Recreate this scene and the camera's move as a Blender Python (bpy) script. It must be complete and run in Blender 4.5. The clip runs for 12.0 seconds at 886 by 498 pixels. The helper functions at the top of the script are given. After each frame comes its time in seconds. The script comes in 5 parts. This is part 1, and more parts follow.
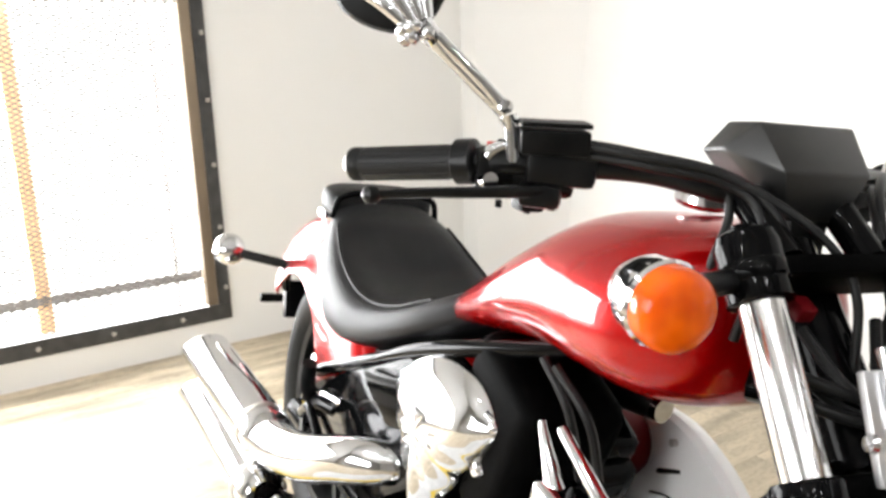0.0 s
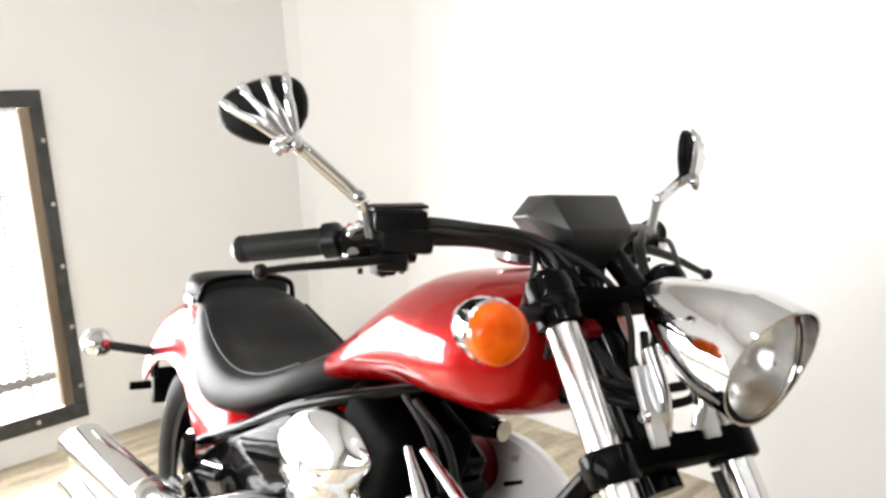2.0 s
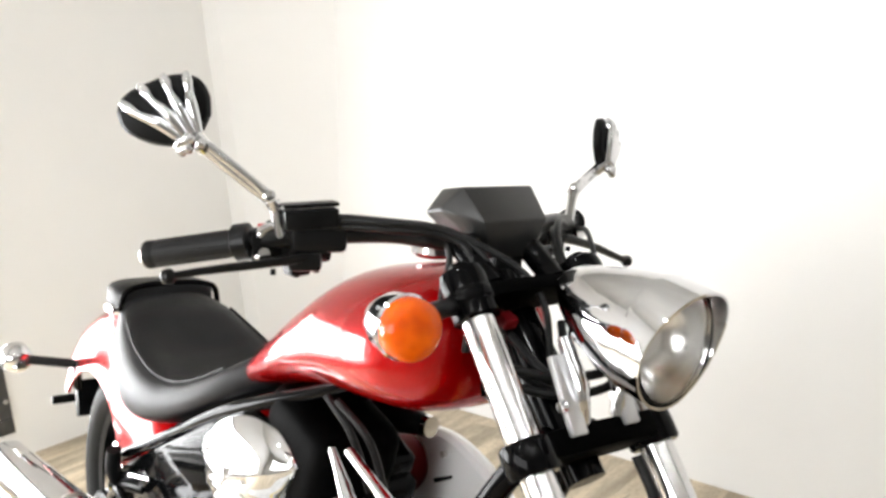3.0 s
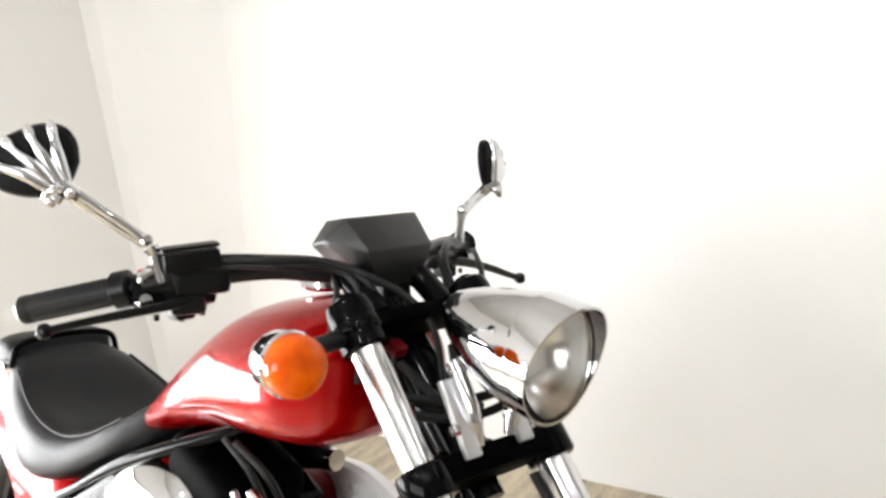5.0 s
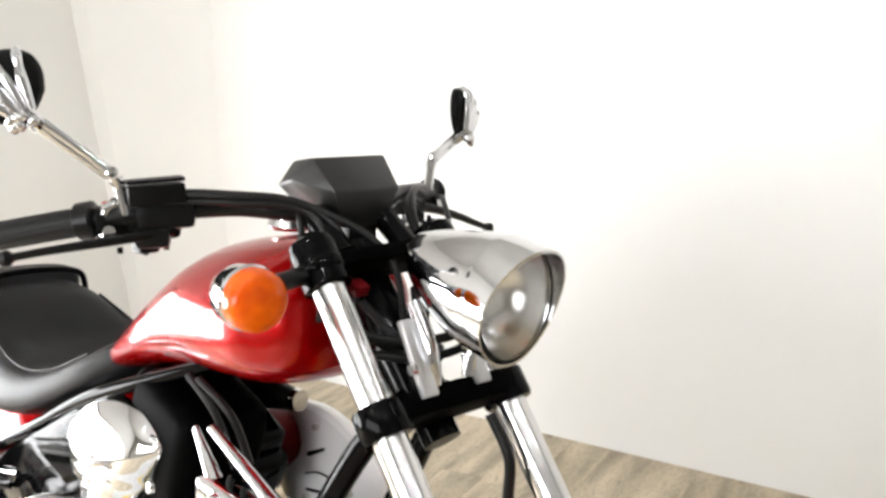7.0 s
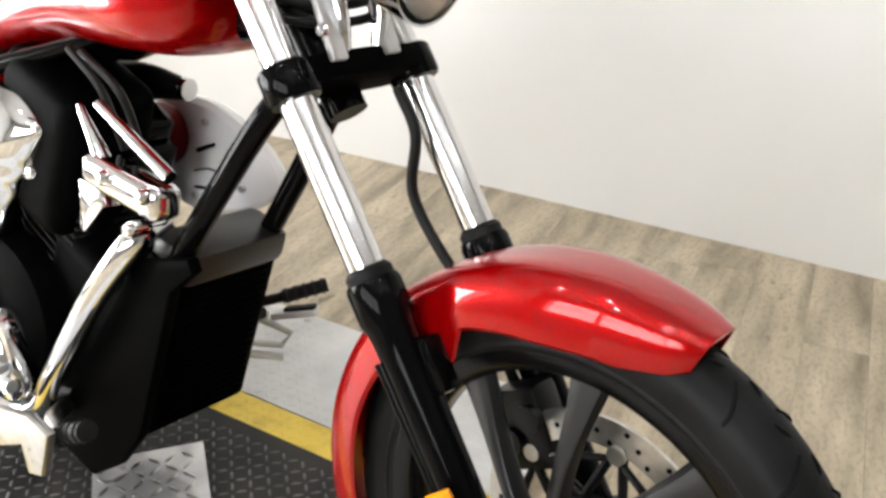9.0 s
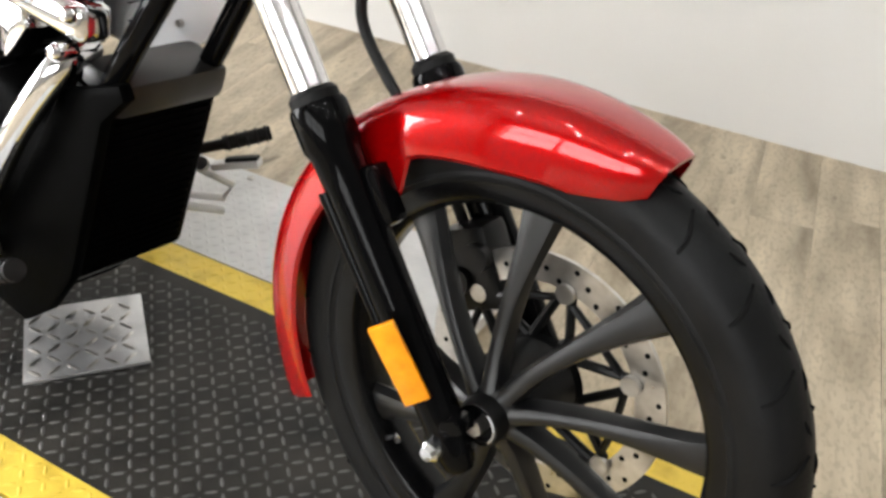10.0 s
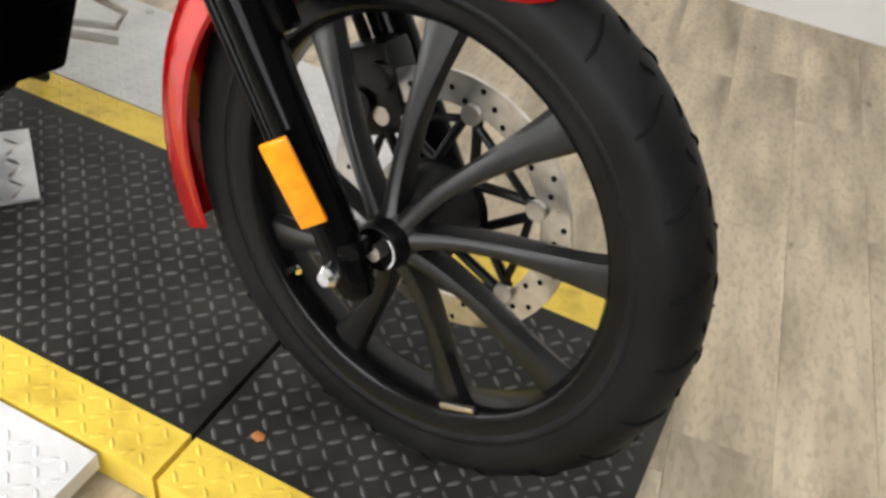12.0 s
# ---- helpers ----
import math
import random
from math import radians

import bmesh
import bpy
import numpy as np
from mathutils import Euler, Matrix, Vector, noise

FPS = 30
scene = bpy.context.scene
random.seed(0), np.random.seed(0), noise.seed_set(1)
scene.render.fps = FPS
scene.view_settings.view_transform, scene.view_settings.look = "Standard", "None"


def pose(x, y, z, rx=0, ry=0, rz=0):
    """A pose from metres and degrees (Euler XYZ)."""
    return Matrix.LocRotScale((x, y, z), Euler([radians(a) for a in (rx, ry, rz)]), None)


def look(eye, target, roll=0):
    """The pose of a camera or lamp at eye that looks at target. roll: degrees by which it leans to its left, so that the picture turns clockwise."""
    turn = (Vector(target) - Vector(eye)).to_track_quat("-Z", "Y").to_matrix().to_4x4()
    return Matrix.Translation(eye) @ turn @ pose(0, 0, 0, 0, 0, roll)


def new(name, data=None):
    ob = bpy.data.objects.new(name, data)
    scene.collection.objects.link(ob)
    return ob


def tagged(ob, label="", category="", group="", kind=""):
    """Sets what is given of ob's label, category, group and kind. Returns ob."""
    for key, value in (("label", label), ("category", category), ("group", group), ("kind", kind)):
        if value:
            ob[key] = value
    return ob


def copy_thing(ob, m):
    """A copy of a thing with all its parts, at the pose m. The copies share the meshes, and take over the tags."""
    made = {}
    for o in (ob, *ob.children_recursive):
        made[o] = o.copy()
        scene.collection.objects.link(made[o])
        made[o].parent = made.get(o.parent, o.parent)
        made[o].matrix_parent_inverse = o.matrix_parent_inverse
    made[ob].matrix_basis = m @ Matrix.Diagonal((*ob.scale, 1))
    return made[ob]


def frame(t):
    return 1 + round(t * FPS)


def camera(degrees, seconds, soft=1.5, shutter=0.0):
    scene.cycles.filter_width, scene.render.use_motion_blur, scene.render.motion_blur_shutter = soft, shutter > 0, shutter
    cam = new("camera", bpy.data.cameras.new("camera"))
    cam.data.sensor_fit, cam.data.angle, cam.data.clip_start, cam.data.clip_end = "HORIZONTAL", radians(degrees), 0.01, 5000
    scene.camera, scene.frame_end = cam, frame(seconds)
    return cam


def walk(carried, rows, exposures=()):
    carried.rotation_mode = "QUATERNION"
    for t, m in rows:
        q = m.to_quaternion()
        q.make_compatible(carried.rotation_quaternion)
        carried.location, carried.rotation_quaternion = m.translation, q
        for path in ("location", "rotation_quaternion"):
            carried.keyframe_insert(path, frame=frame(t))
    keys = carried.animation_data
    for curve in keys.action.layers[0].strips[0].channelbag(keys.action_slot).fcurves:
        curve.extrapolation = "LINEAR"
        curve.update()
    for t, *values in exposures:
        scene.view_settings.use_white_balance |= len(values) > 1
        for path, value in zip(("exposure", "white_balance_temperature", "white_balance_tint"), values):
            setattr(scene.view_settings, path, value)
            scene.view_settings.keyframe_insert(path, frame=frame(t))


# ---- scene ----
cam = camera(51.28, 12.0, soft=3.0)
PATH = [
    (0, (0.1214, -0.5745, 1.2639), (-0.7641, -0.1895, 1.0037), 0.89),
    (0.5, (0.2651, -0.5726, 1.2676), (-0.6411, -0.2309, 1.0182), -0.98),
    (1, (0.2984, -0.7052, 1.3023), (-0.5789, -0.2701, 1.0998), -3.13),
    (1.5, (0.3339, -0.7479, 1.3070), (-0.5142, -0.2505, 1.1245), -1.31),
    (2, (0.3494, -0.7307, 1.3036), (-0.4679, -0.1821, 1.1274), -1.68),
    (2.5, (0.3524, -0.7125, 1.2987), (-0.4461, -0.1406, 1.1107), -2.44),
    (3, (0.3585, -0.6938, 1.2977), (-0.4204, -0.0938, 1.1152), -3.29),
    (3.5, (0.3657, -0.6832, 1.2999), (-0.4003, -0.0656, 1.1210), -4.86),
    (5.5, (0.4010, -0.6526, 1.3029), (-0.3156, 0.0247, 1.1362), -6.36),
    (6, (0.4104, -0.6486, 1.3018), (-0.3091, 0.0235, 1.1267), -5.73),
    (6.5, (0.4123, -0.6553, 1.2928), (-0.3035, 0.0201, 1.1156), -5.39),
    (6.7, (0.4145, -0.6506, 1.2889), (-0.2998, 0.0239, 1.1023), -4.95),
    (8.3, (0.3925, -0.6978, 1.2021), (-0.2336, -0.0050, 0.8442), -1.87),
    (8.5, (0.3892, -0.7047, 1.1885), (-0.2208, -0.0099, 0.8077), -1.35),
    (9, (0.3828, -0.7053, 1.1532), (-0.1711, -0.0015, 0.7085), 0.18),
    (9.5, (0.3803, -0.7017, 1.1136), (-0.1303, 0.0028, 0.6207), 2.03),
    (10, (0.3780, -0.6983, 1.0689), (-0.0935, -0.0048, 0.5242), 3.69),
    (10.5, (0.3863, -0.6944, 1.0257), (-0.0383, -0.0101, 0.4329), 5.71),
    (11, (0.3905, -0.6957, 1.0024), (-0.0030, -0.0190, 0.3801), 7.29),
    (11.5, (0.3936, -0.6836, 0.9729), (0.0376, -0.0186, 0.3164), 8.00),
    (12, (0.3988, -0.6715, 1.0005), (0.0492, 0.0014, 0.3486), 8.21),
]
EXPOSURES = [(0.0, 0.30), (6.7, 0.28), (9.0, 0.24), (12.0, 0.16)]
walk(cam, [(t, look(eye, target, roll)) for t, eye, target, roll in PATH], EXPOSURES)

# ---- light ----
world = bpy.data.worlds.new("world")
scene.world = world
world.use_nodes = True
wn = world.node_tree
sky = wn.nodes.new("ShaderNodeTexSky")
sky.sky_type, sky.sun_disc = "NISHITA", False
sky.sun_elevation, sky.sun_rotation = radians(38), radians(250)
wn.nodes["Background"].inputs[1].default_value = 0.12
wn.links.new(sky.outputs[0], wn.nodes["Background"].inputs[0])


def area_lamp(name, m, sx, sy, watts, colour):
    data = bpy.data.lights.new(name, "AREA")
    data.shape, data.size, data.size_y, data.energy, data.color = "RECTANGLE", sx, sy, watts, colour
    ob = new(name, data)
    ob.matrix_world = m
    return ob


H = radians(6.2)      # heading of the work table and the long wall against the motorcycle
HP = radians(14.5)    # heading of the planks and the window wall
FLOOR = -0.06


def lift_frame(u, v, z=0.0):
    return Vector((u * math.cos(H) - v * math.sin(H), u * math.sin(H) + v * math.cos(H), z))


# ---- materials ----
def material(name, colour, rough=0.5, metal=0.0, coat=0.0, spec=0.5):
    m = bpy.data.materials.new(name)
    m.use_nodes = True
    b = m.node_tree.nodes["Principled BSDF"]
    b.inputs["Base Color"].default_value = (*colour, 1)
    b.inputs["Roughness"].default_value = rough
    b.inputs["Metallic"].default_value = metal
    b.inputs["Coat Weight"].default_value = coat
    b.inputs["Coat Roughness"].default_value = 0.03
    b.inputs["Specular IOR Level"].default_value = spec
    return m


def vary(m, scale, low, high, detail=6.0, stretch=(1, 1, 1), bump=0.0, bump_scale=200.0, rough=None, random=0.0, coords="Object", contrast=(0.3, 0.7)):
    """Grain and stains: colour runs from low to high by noise, with an optional fine bump and uneven gloss."""
    t = m.node_tree
    n, l = t.nodes, t.links
    b = n["Principled BSDF"]
    tc, mp = n.new("ShaderNodeTexCoord"), n.new("ShaderNodeMapping")
    mp.inputs["Scale"].default_value = stretch
    l.new(tc.outputs[coords], mp.inputs["Vector"])
    vec = mp.outputs[0]
    info = n.new("ShaderNodeObjectInfo")
    if random:
        add = n.new("ShaderNodeVectorMath")
        mul = n.new("ShaderNodeVectorMath")
        mul.operation = "SCALE"
        mul.inputs[0].default_value = (37, 61, 13)
        l.new(info.outputs["Random"], mul.inputs["Scale"])
        l.new(vec, add.inputs[0])
        l.new(mul.outputs[0], add.inputs[1])
        vec = add.outputs[0]
    noise1 = n.new("ShaderNodeTexNoise")
    noise1.inputs["Scale"].default_value, noise1.inputs["Detail"].default_value = scale, detail
    l.new(vec, noise1.inputs["Vector"])
    ramp = n.new("ShaderNodeValToRGB")
    ramp.color_ramp.elements[0].position, ramp.color_ramp.elements[1].position = contrast
    ramp.color_ramp.elements[0].color, ramp.color_ramp.elements[1].color = (*low, 1), (*high, 1)
    l.new(noise1.outputs["Fac"], ramp.inputs[0])
    colour = ramp.outputs[0]
    if random:
        hsv = n.new("ShaderNodeHueSaturation")
        rng = n.new("ShaderNodeMapRange")
        rng.inputs["To Min"].default_value, rng.inputs["To Max"].default_value = 1 - random, 1 + random
        l.new(info.outputs["Random"], rng.inputs["Value"])
        l.new(rng.outputs[0], hsv.inputs["Value"])
        l.new(colour, hsv.inputs["Color"])
        colour = hsv.outputs[0]
    l.new(colour, b.inputs["Base Color"])
    if rough:
        rr = n.new("ShaderNodeMapRange")
        rr.inputs["To Min"].default_value, rr.inputs["To Max"].default_value = rough
        l.new(noise1.outputs["Fac"], rr.inputs["Value"])
        l.new(rr.outputs[0], b.inputs["Roughness"])
    if bump:
        noise2 = n.new("ShaderNodeTexNoise")
        noise2.inputs["Scale"].default_value, noise2.inputs["Detail"].default_value = bump_scale, 4
        l.new(vec, noise2.inputs["Vector"])
        bp = n.new("ShaderNodeBump")
        bp.inputs["Strength"].default_value, bp.inputs["Distance"].default_value = bump, 0.002
        l.new(noise2.outputs["Fac"], bp.inputs["Height"])
        l.new(bp.outputs[0], b.inputs["Normal"])
    return m


WALL = vary(material("wall_paint", (0.8, 0.79, 0.76), 0.6), 0.7, (0.765, 0.757, 0.738), (0.83, 0.826, 0.812), bump=0.12, bump_scale=60)
DIM = vary(material("workshop_wall_paint", (0.3, 0.29, 0.27), 0.6), 0.7, (0.26, 0.25, 0.235), (0.33, 0.32, 0.30), bump=0.1, bump_scale=60)
CEIL = vary(material("ceiling_paint", (0.5, 0.5, 0.49), 0.8), 1.0, (0.46, 0.46, 0.45), (0.54, 0.54, 0.53))
PLANK = vary(material("plank_vinyl", (0.4, 0.33, 0.22), 0.42), 3.0, (0.24, 0.193, 0.128), (0.68, 0.58, 0.425), detail=14, stretch=(4.5, 0.8, 1), bump=0.15, bump_scale=40, rough=(0.35, 0.55), random=0.05, contrast=(0.27, 0.70))


def knots(m, scale, stretch, edge, dark):
    """Short dark knots and scratches over a wood colour, and finer grain in its relief."""
    t = m.node_tree
    n, l = t.nodes, t.links
    b = n["Principled BSDF"]
    old = b.inputs["Base Color"].links[0].from_socket
    tc, mp, info = n.new("ShaderNodeTexCoord"), n.new("ShaderNodeMapping"), n.new("ShaderNodeObjectInfo")
    mp.inputs["Scale"].default_value = stretch
    l.new(tc.outputs["Object"], mp.inputs["Vector"])
    spread = n.new("ShaderNodeVectorMath")
    spread.operation = "SCALE"
    spread.inputs[0].default_value = (19, 43, 7)
    l.new(info.outputs["Random"], spread.inputs["Scale"])
    l.new(spread.outputs[0], mp.inputs["Location"])
    for sc, lo, amount in ((scale, edge, 0.75), (scale * 4.5, 0.50, 0.22)):
        noise = n.new("ShaderNodeTexNoise")
        noise.inputs["Scale"].default_value, noise.inputs["Detail"].default_value = sc, 5
        l.new(mp.outputs[0], noise.inputs["Vector"])
        fade = n.new("ShaderNodeMapRange")
        fade.inputs["From Min"].default_value, fade.inputs["From Max"].default_value = lo, lo + 0.10
        fade.inputs["To Max"].default_value = amount
        l.new(noise.outputs["Fac"], fade.inputs["Value"])
        mix = n.new("ShaderNodeMix")
        mix.data_type = "RGBA"
        l.new(fade.outputs[0], mix.inputs["Factor"])
        l.new(old, mix.inputs[6])
        mix.inputs[7].default_value = (*dark, 1)
        old = mix.outputs[2]
    l.new(old, b.inputs["Base Color"])
    return m


knots(PLANK, 11.0, (2.2, 0.9, 1.0), 0.66, (0.13, 0.095, 0.055))
JOINT = material("plank_joint", (0.36, 0.315, 0.24), 0.8)
TREAD = vary(material("black_tread_plate", (0.03, 0.03, 0.03), 0.45, spec=0.2), 7, (0.007, 0.007, 0.0072), (0.036, 0.033, 0.028), bump=0.2, bump_scale=90, rough=(0.32, 0.6))
TREAD_HI = vary(material("worn_tread", (0.1, 0.1, 0.1), 0.35, 0.3), 14, (0.03, 0.03, 0.03), (0.15, 0.147, 0.142), rough=(0.25, 0.5))
YELLOW = vary(material("yellow_paint", (0.72, 0.5, 0.06), 0.45), 16, (0.5, 0.33, 0.03), (0.78, 0.56, 0.07), detail=8, bump=0.1, bump_scale=120, contrast=(0.24, 0.5))
GREYPLATE = vary(material("grey_painted_plate", (0.7, 0.7, 0.69), 0.45), 7, (0.55, 0.55, 0.545), (0.78, 0.78, 0.77), detail=8, bump=0.1, bump_scale=90)
ALU = vary(material("aluminium_plate", (0.62, 0.62, 0.62), 0.38, 0.85), 12, (0.42, 0.42, 0.43), (0.68, 0.68, 0.68), rough=(0.28, 0.5))
RED = vary(material("candy_red_paint", (0.31, 0.0008, 0.0015), 0.26, 0.55, 0.8, 0.0), 900, (0.28, 0.0004, 0.0008), (0.40, 0.001, 0.0018), detail=2)
RED.node_tree.nodes["Principled BSDF"].inputs["Coat Roughness"].default_value = 0.012
RED.node_tree.nodes["Principled BSDF"].inputs["Coat IOR"].default_value = 1.48
CHROME = material("chrome", (0.64, 0.64, 0.65), 0.05, 1.0)
TUBECHROME = material("worn_tube_chrome", (0.66, 0.65, 0.65), 0.17, 1.0)
STEEL = vary(material("brushed_steel", (0.55, 0.53, 0.5), 0.32, 1.0), 60, (0.46, 0.44, 0.41), (0.62, 0.60, 0.57), rough=(0.22, 0.4))
GLOSS = material("gloss_black", (0.002, 0.002, 0.0022), 0.06, 0.0, 0.0, 0.07)
SATIN = vary(material("satin_black", (0.006, 0.006, 0.006), 0.36, spec=0.2), 30, (0.001, 0.001, 0.001), (0.003, 0.003, 0.0032), rough=(0.26, 0.38))
PLASTIC = vary(material("black_plastic", (0.008, 0.008, 0.008), 0.4, spec=0.10), 40, (0.0015, 0.0015, 0.0015), (0.005, 0.0048, 0.0046), bump=0.15, bump_scale=500)
CRINKLE = vary(material("crinkle_black", (0.005, 0.005, 0.005), 0.5, spec=0.01), 30, (0.0005, 0.0005, 0.0005), (0.0015, 0.0015, 0.0015), bump=0.3, bump_scale=350)
RUBBER = vary(material("tyre_rubber", (0.02, 0.02, 0.02), 0.55, spec=0.14), 11, (0.0014, 0.0014, 0.0015), (0.0075, 0.0077, 0.0082), detail=9, bump=0.3, bump_scale=160, rough=(0.40, 0.62))
HARDRUBBER = vary(material("black_hard_rubber", (0.006, 0.006, 0.006), 0.5, spec=0.2), 20, (0.003, 0.003, 0.003), (0.009, 0.009, 0.009), bump=0.2, bump_scale=200)
POD = vary(material("pod_plastic", (0.012, 0.011, 0.010), 0.34, spec=0.45), 30, (0.008, 0.0078, 0.0075), (0.014, 0.0135, 0.013), bump=0.08, bump_scale=700, rough=(0.30, 0.38))
RIMBLACK = vary(material("gloss_black_rim", (0.003, 0.003, 0.0032), 0.2, spec=0.2), 30, (0.0012, 0.0012, 0.0013), (0.0035, 0.0035, 0.0038), rough=(0.16, 0.26))
WHEELBLACK = vary(material("satin_black_casting", (0.012, 0.012, 0.0125), 0.38, spec=0.4), 26, (0.002, 0.002, 0.0022), (0.0052, 0.0052, 0.0056), bump=0.06, bump_scale=500, rough=(0.32, 0.44))
LEATHER = vary(material("seat_vinyl", (0.012, 0.012, 0.013), 0.42, spec=0.24), 14, (0.004, 0.004, 0.0045), (0.009, 0.009, 0.0098), bump=0.35, bump_scale=420, rough=(0.36, 0.5))
CABLE = material("cable_sheath", (0.006, 0.006, 0.006), 0.42, spec=0.2)
AMBER = vary(material("amber_plastic", (0.66, 0.085, 0.001), 0.12, 0.0, 0.0, 0.3), 45, (0.58, 0.065, 0.001), (0.74, 0.115, 0.001), detail=1)
AMBER.node_tree.nodes["Principled BSDF"].inputs["Subsurface Weight"].default_value = 0.25
AMBER.node_tree.nodes["Principled BSDF"].inputs["Subsurface Radius"].default_value = (0.02, 0.008, 0.002)
AMBER_FLAT = vary(material("amber_reflector", (0.85, 0.3, 0.004), 0.2), 60, (0.75, 0.24, 0.003), (0.9, 0.34, 0.006))
DARKRED = material("dark_red_mesh", (0.085, 0.001, 0.003), 0.5, spec=0.1)
GLASS = material("clear_lens", (1, 1, 1), 0.02)
GLASS.node_tree.nodes["Principled BSDF"].inputs["Transmission Weight"].default_value = 1.0
GLASS.node_tree.nodes["Principled BSDF"].inputs["IOR"].default_value = 1.25
REFLECTOR = material("lamp_reflector", (0.90, 0.90, 0.89), 0.22, 1.0)
WOODFRAME = vary(material("weathered_frame_wood", (0.2, 0.15, 0.1), 0.75), 5, (0.10, 0.07, 0.045), (0.34, 0.27, 0.19), detail=8, stretch=(1, 1, 0.2), bump=0.3, bump_scale=40)
IRON = vary(material("dark_iron_strip", (0.04, 0.04, 0.04), 0.55), 20, (0.028, 0.028, 0.028), (0.06, 0.06, 0.058), bump=0.1, bump_scale=90)
WIRE = material("galvanised_mesh", (0.16, 0.15, 0.14), 0.5, 0.3)
ORANGEWOOD = vary(material("orange_stile", (0.75, 0.45, 0.22), 0.6), 6, (0.66, 0.38, 0.17), (0.80, 0.52, 0.28), stretch=(1, 1, 0.2))
# the white wall that the chrome air cleaner mirrors, put into its colour
WALL_REFLECTION = material("white_wall_reflection", (0.90, 0.905, 0.91), 0.25, 0.0, 0.3)
WHITEFRAME = material("white_sash", (0.8, 0.8, 0.8), 0.5)


def glowing(name, colour, strength):
    m = bpy.data.materials.new(name)
    m.use_nodes = True
    n = m.node_tree
    n.nodes.remove(n.nodes["Principled BSDF"])
    e = n.nodes.new("ShaderNodeEmission")
    e.inputs[0].default_value, e.inputs[1].default_value = (*colour, 1), strength
    n.links.new(e.outputs[0], n.nodes["Material Output"].inputs[0])
    return m


DAY = glowing("daylight_outside", (1.0, 0.99, 0.97), 2.6)
BULB = glowing("lamp_glow", (0.975, 0.985, 1.0), 190.0)


# ---- mesh helpers ----
def mesh_of(bm, name, mat, smooth=True):
    me = bpy.data.meshes.new(name)
    bmesh.ops.recalc_face_normals(bm, faces=bm.faces)
    bm.to_mesh(me)
    bm.free()
    if mat:
        me.materials.append(mat)
    if smooth:
        me.shade_smooth()
        me.set_sharp_from_angle(angle=radians(38))
    return me


def part(name, bm, mat, parent=None, label="", smooth=True):
    ob = new(name, mesh_of(bm, name, mat, smooth))
    if parent:
        ob.parent = parent
    if label:
        tagged(ob, label)
    return ob


def empty(name, label, category, group="", kind=""):
    return tagged(new(name), label, category, group, kind)


def rings(sections, closed=True, caps=True):
    """A skin through rings of equally many points."""
    bm = bmesh.new()
    loops = [[bm.verts.new(p) for p in s] for s in sections]
    k = len(loops[0])
    for a, b in zip(loops, loops[1:]):
        for i in range(k if closed else k - 1):
            j = (i + 1) % k
            bm.faces.new((a[i], a[j], b[j], b[i]))
    if caps and closed:
        bm.faces.new(loops[0])
        bm.faces.new(loops[-1])
    return bm


def spline(points, n=8):
    """Catmull-Rom through the points."""
    p = [Vector(q) for q in points]
    p = [2 * p[0] - p[1], *p, 2 * p[-1] - p[-2]]
    out = []
    for a, b, c, d in zip(p, p[1:], p[2:], p[3:]):
        for i in range(n):
            t = i / n
            out.append(0.5 * (2 * b + (c - a) * t + (2 * a - 5 * b + 4 * c - d) * t * t + (3 * b - a - 3 * c + d) * t ** 3))
    return out + [p[-2]]


def numbers(values, n=8):
    return [v.x for v in spline([(v, 0, 0) for v in values], n)]


def tube(points, radius, seg=14, bend=8, flat=1.0):
    """A round pipe along a smooth line; radius one number or one per point."""
    if len(points) == 2:
        bend = 2
    line = spline(points, bend)
    rad = numbers(radius, bend) if isinstance(radius, (list, tuple)) else [radius] * len(line)
    up, out = None, []
    for i, q in enumerate(line):
        d = (line[min(i + 1, len(line) - 1)] - line[max(i - 1, 0)]).normalized()
        if up is None:
            up = d.orthogonal().normalized()
        up = (up - d * up.dot(d)).normalized()
        side = d.cross(up)
        out.append([q + rad[i] * (math.cos(a) * up + flat * math.sin(a) * side) for a in [2 * math.pi * k / seg for k in range(seg)]])
    return rings(out)


def lathe(profile, origin, axis, seg=32):
    """Turns (radius, along) pairs round an axis."""
    d = Vector(axis).normalized()
    u = d.orthogonal().normalized()
    v = d.cross(u)
    o = Vector(origin)
    return rings([[o + d * h + max(r, 1e-4) * (math.cos(a) * u + math.sin(a) * v) for a in [2 * math.pi * k / seg for k in range(seg)]] for r, h in profile])


def block(sx, sy, sz, m=None, bevel=0.0, seg=2):
    bm = bmesh.new()
    bmesh.ops.create_cube(bm, size=1)
    bmesh.ops.scale(bm, vec=(sx, sy, sz), verts=bm.verts)
    if bevel:
        bmesh.ops.bevel(bm, geom=bm.edges[:], offset=bevel, segments=seg, profile=0.6, affect="EDGES")
    if m is not None:
        bm.transform(m)
    return bm


def solid(outline, thickness, m=None, bevel=0.0):
    """A plate from an outline in its xy plane, thickness along z, centred."""
    bm = bmesh.new()
    f = bm.faces.new([bm.verts.new((x, y, -thickness / 2)) for x, y in outline])
    top = bmesh.ops.extrude_face_region(bm, geom=[f])
    bmesh.ops.translate(bm, vec=(0, 0, thickness), verts=[v for v in top["geom"] if isinstance(v, bmesh.types.BMVert)])
    if bevel:
        flat = [e for e in bm.edges if abs(e.verts[0].co.z - e.verts[1].co.z) < 1e-6]
        bmesh.ops.bevel(bm, geom=flat, offset=bevel, segments=2, profile=0.6, affect="EDGES")
    if m is not None:
        bm.transform(m)
    return bm


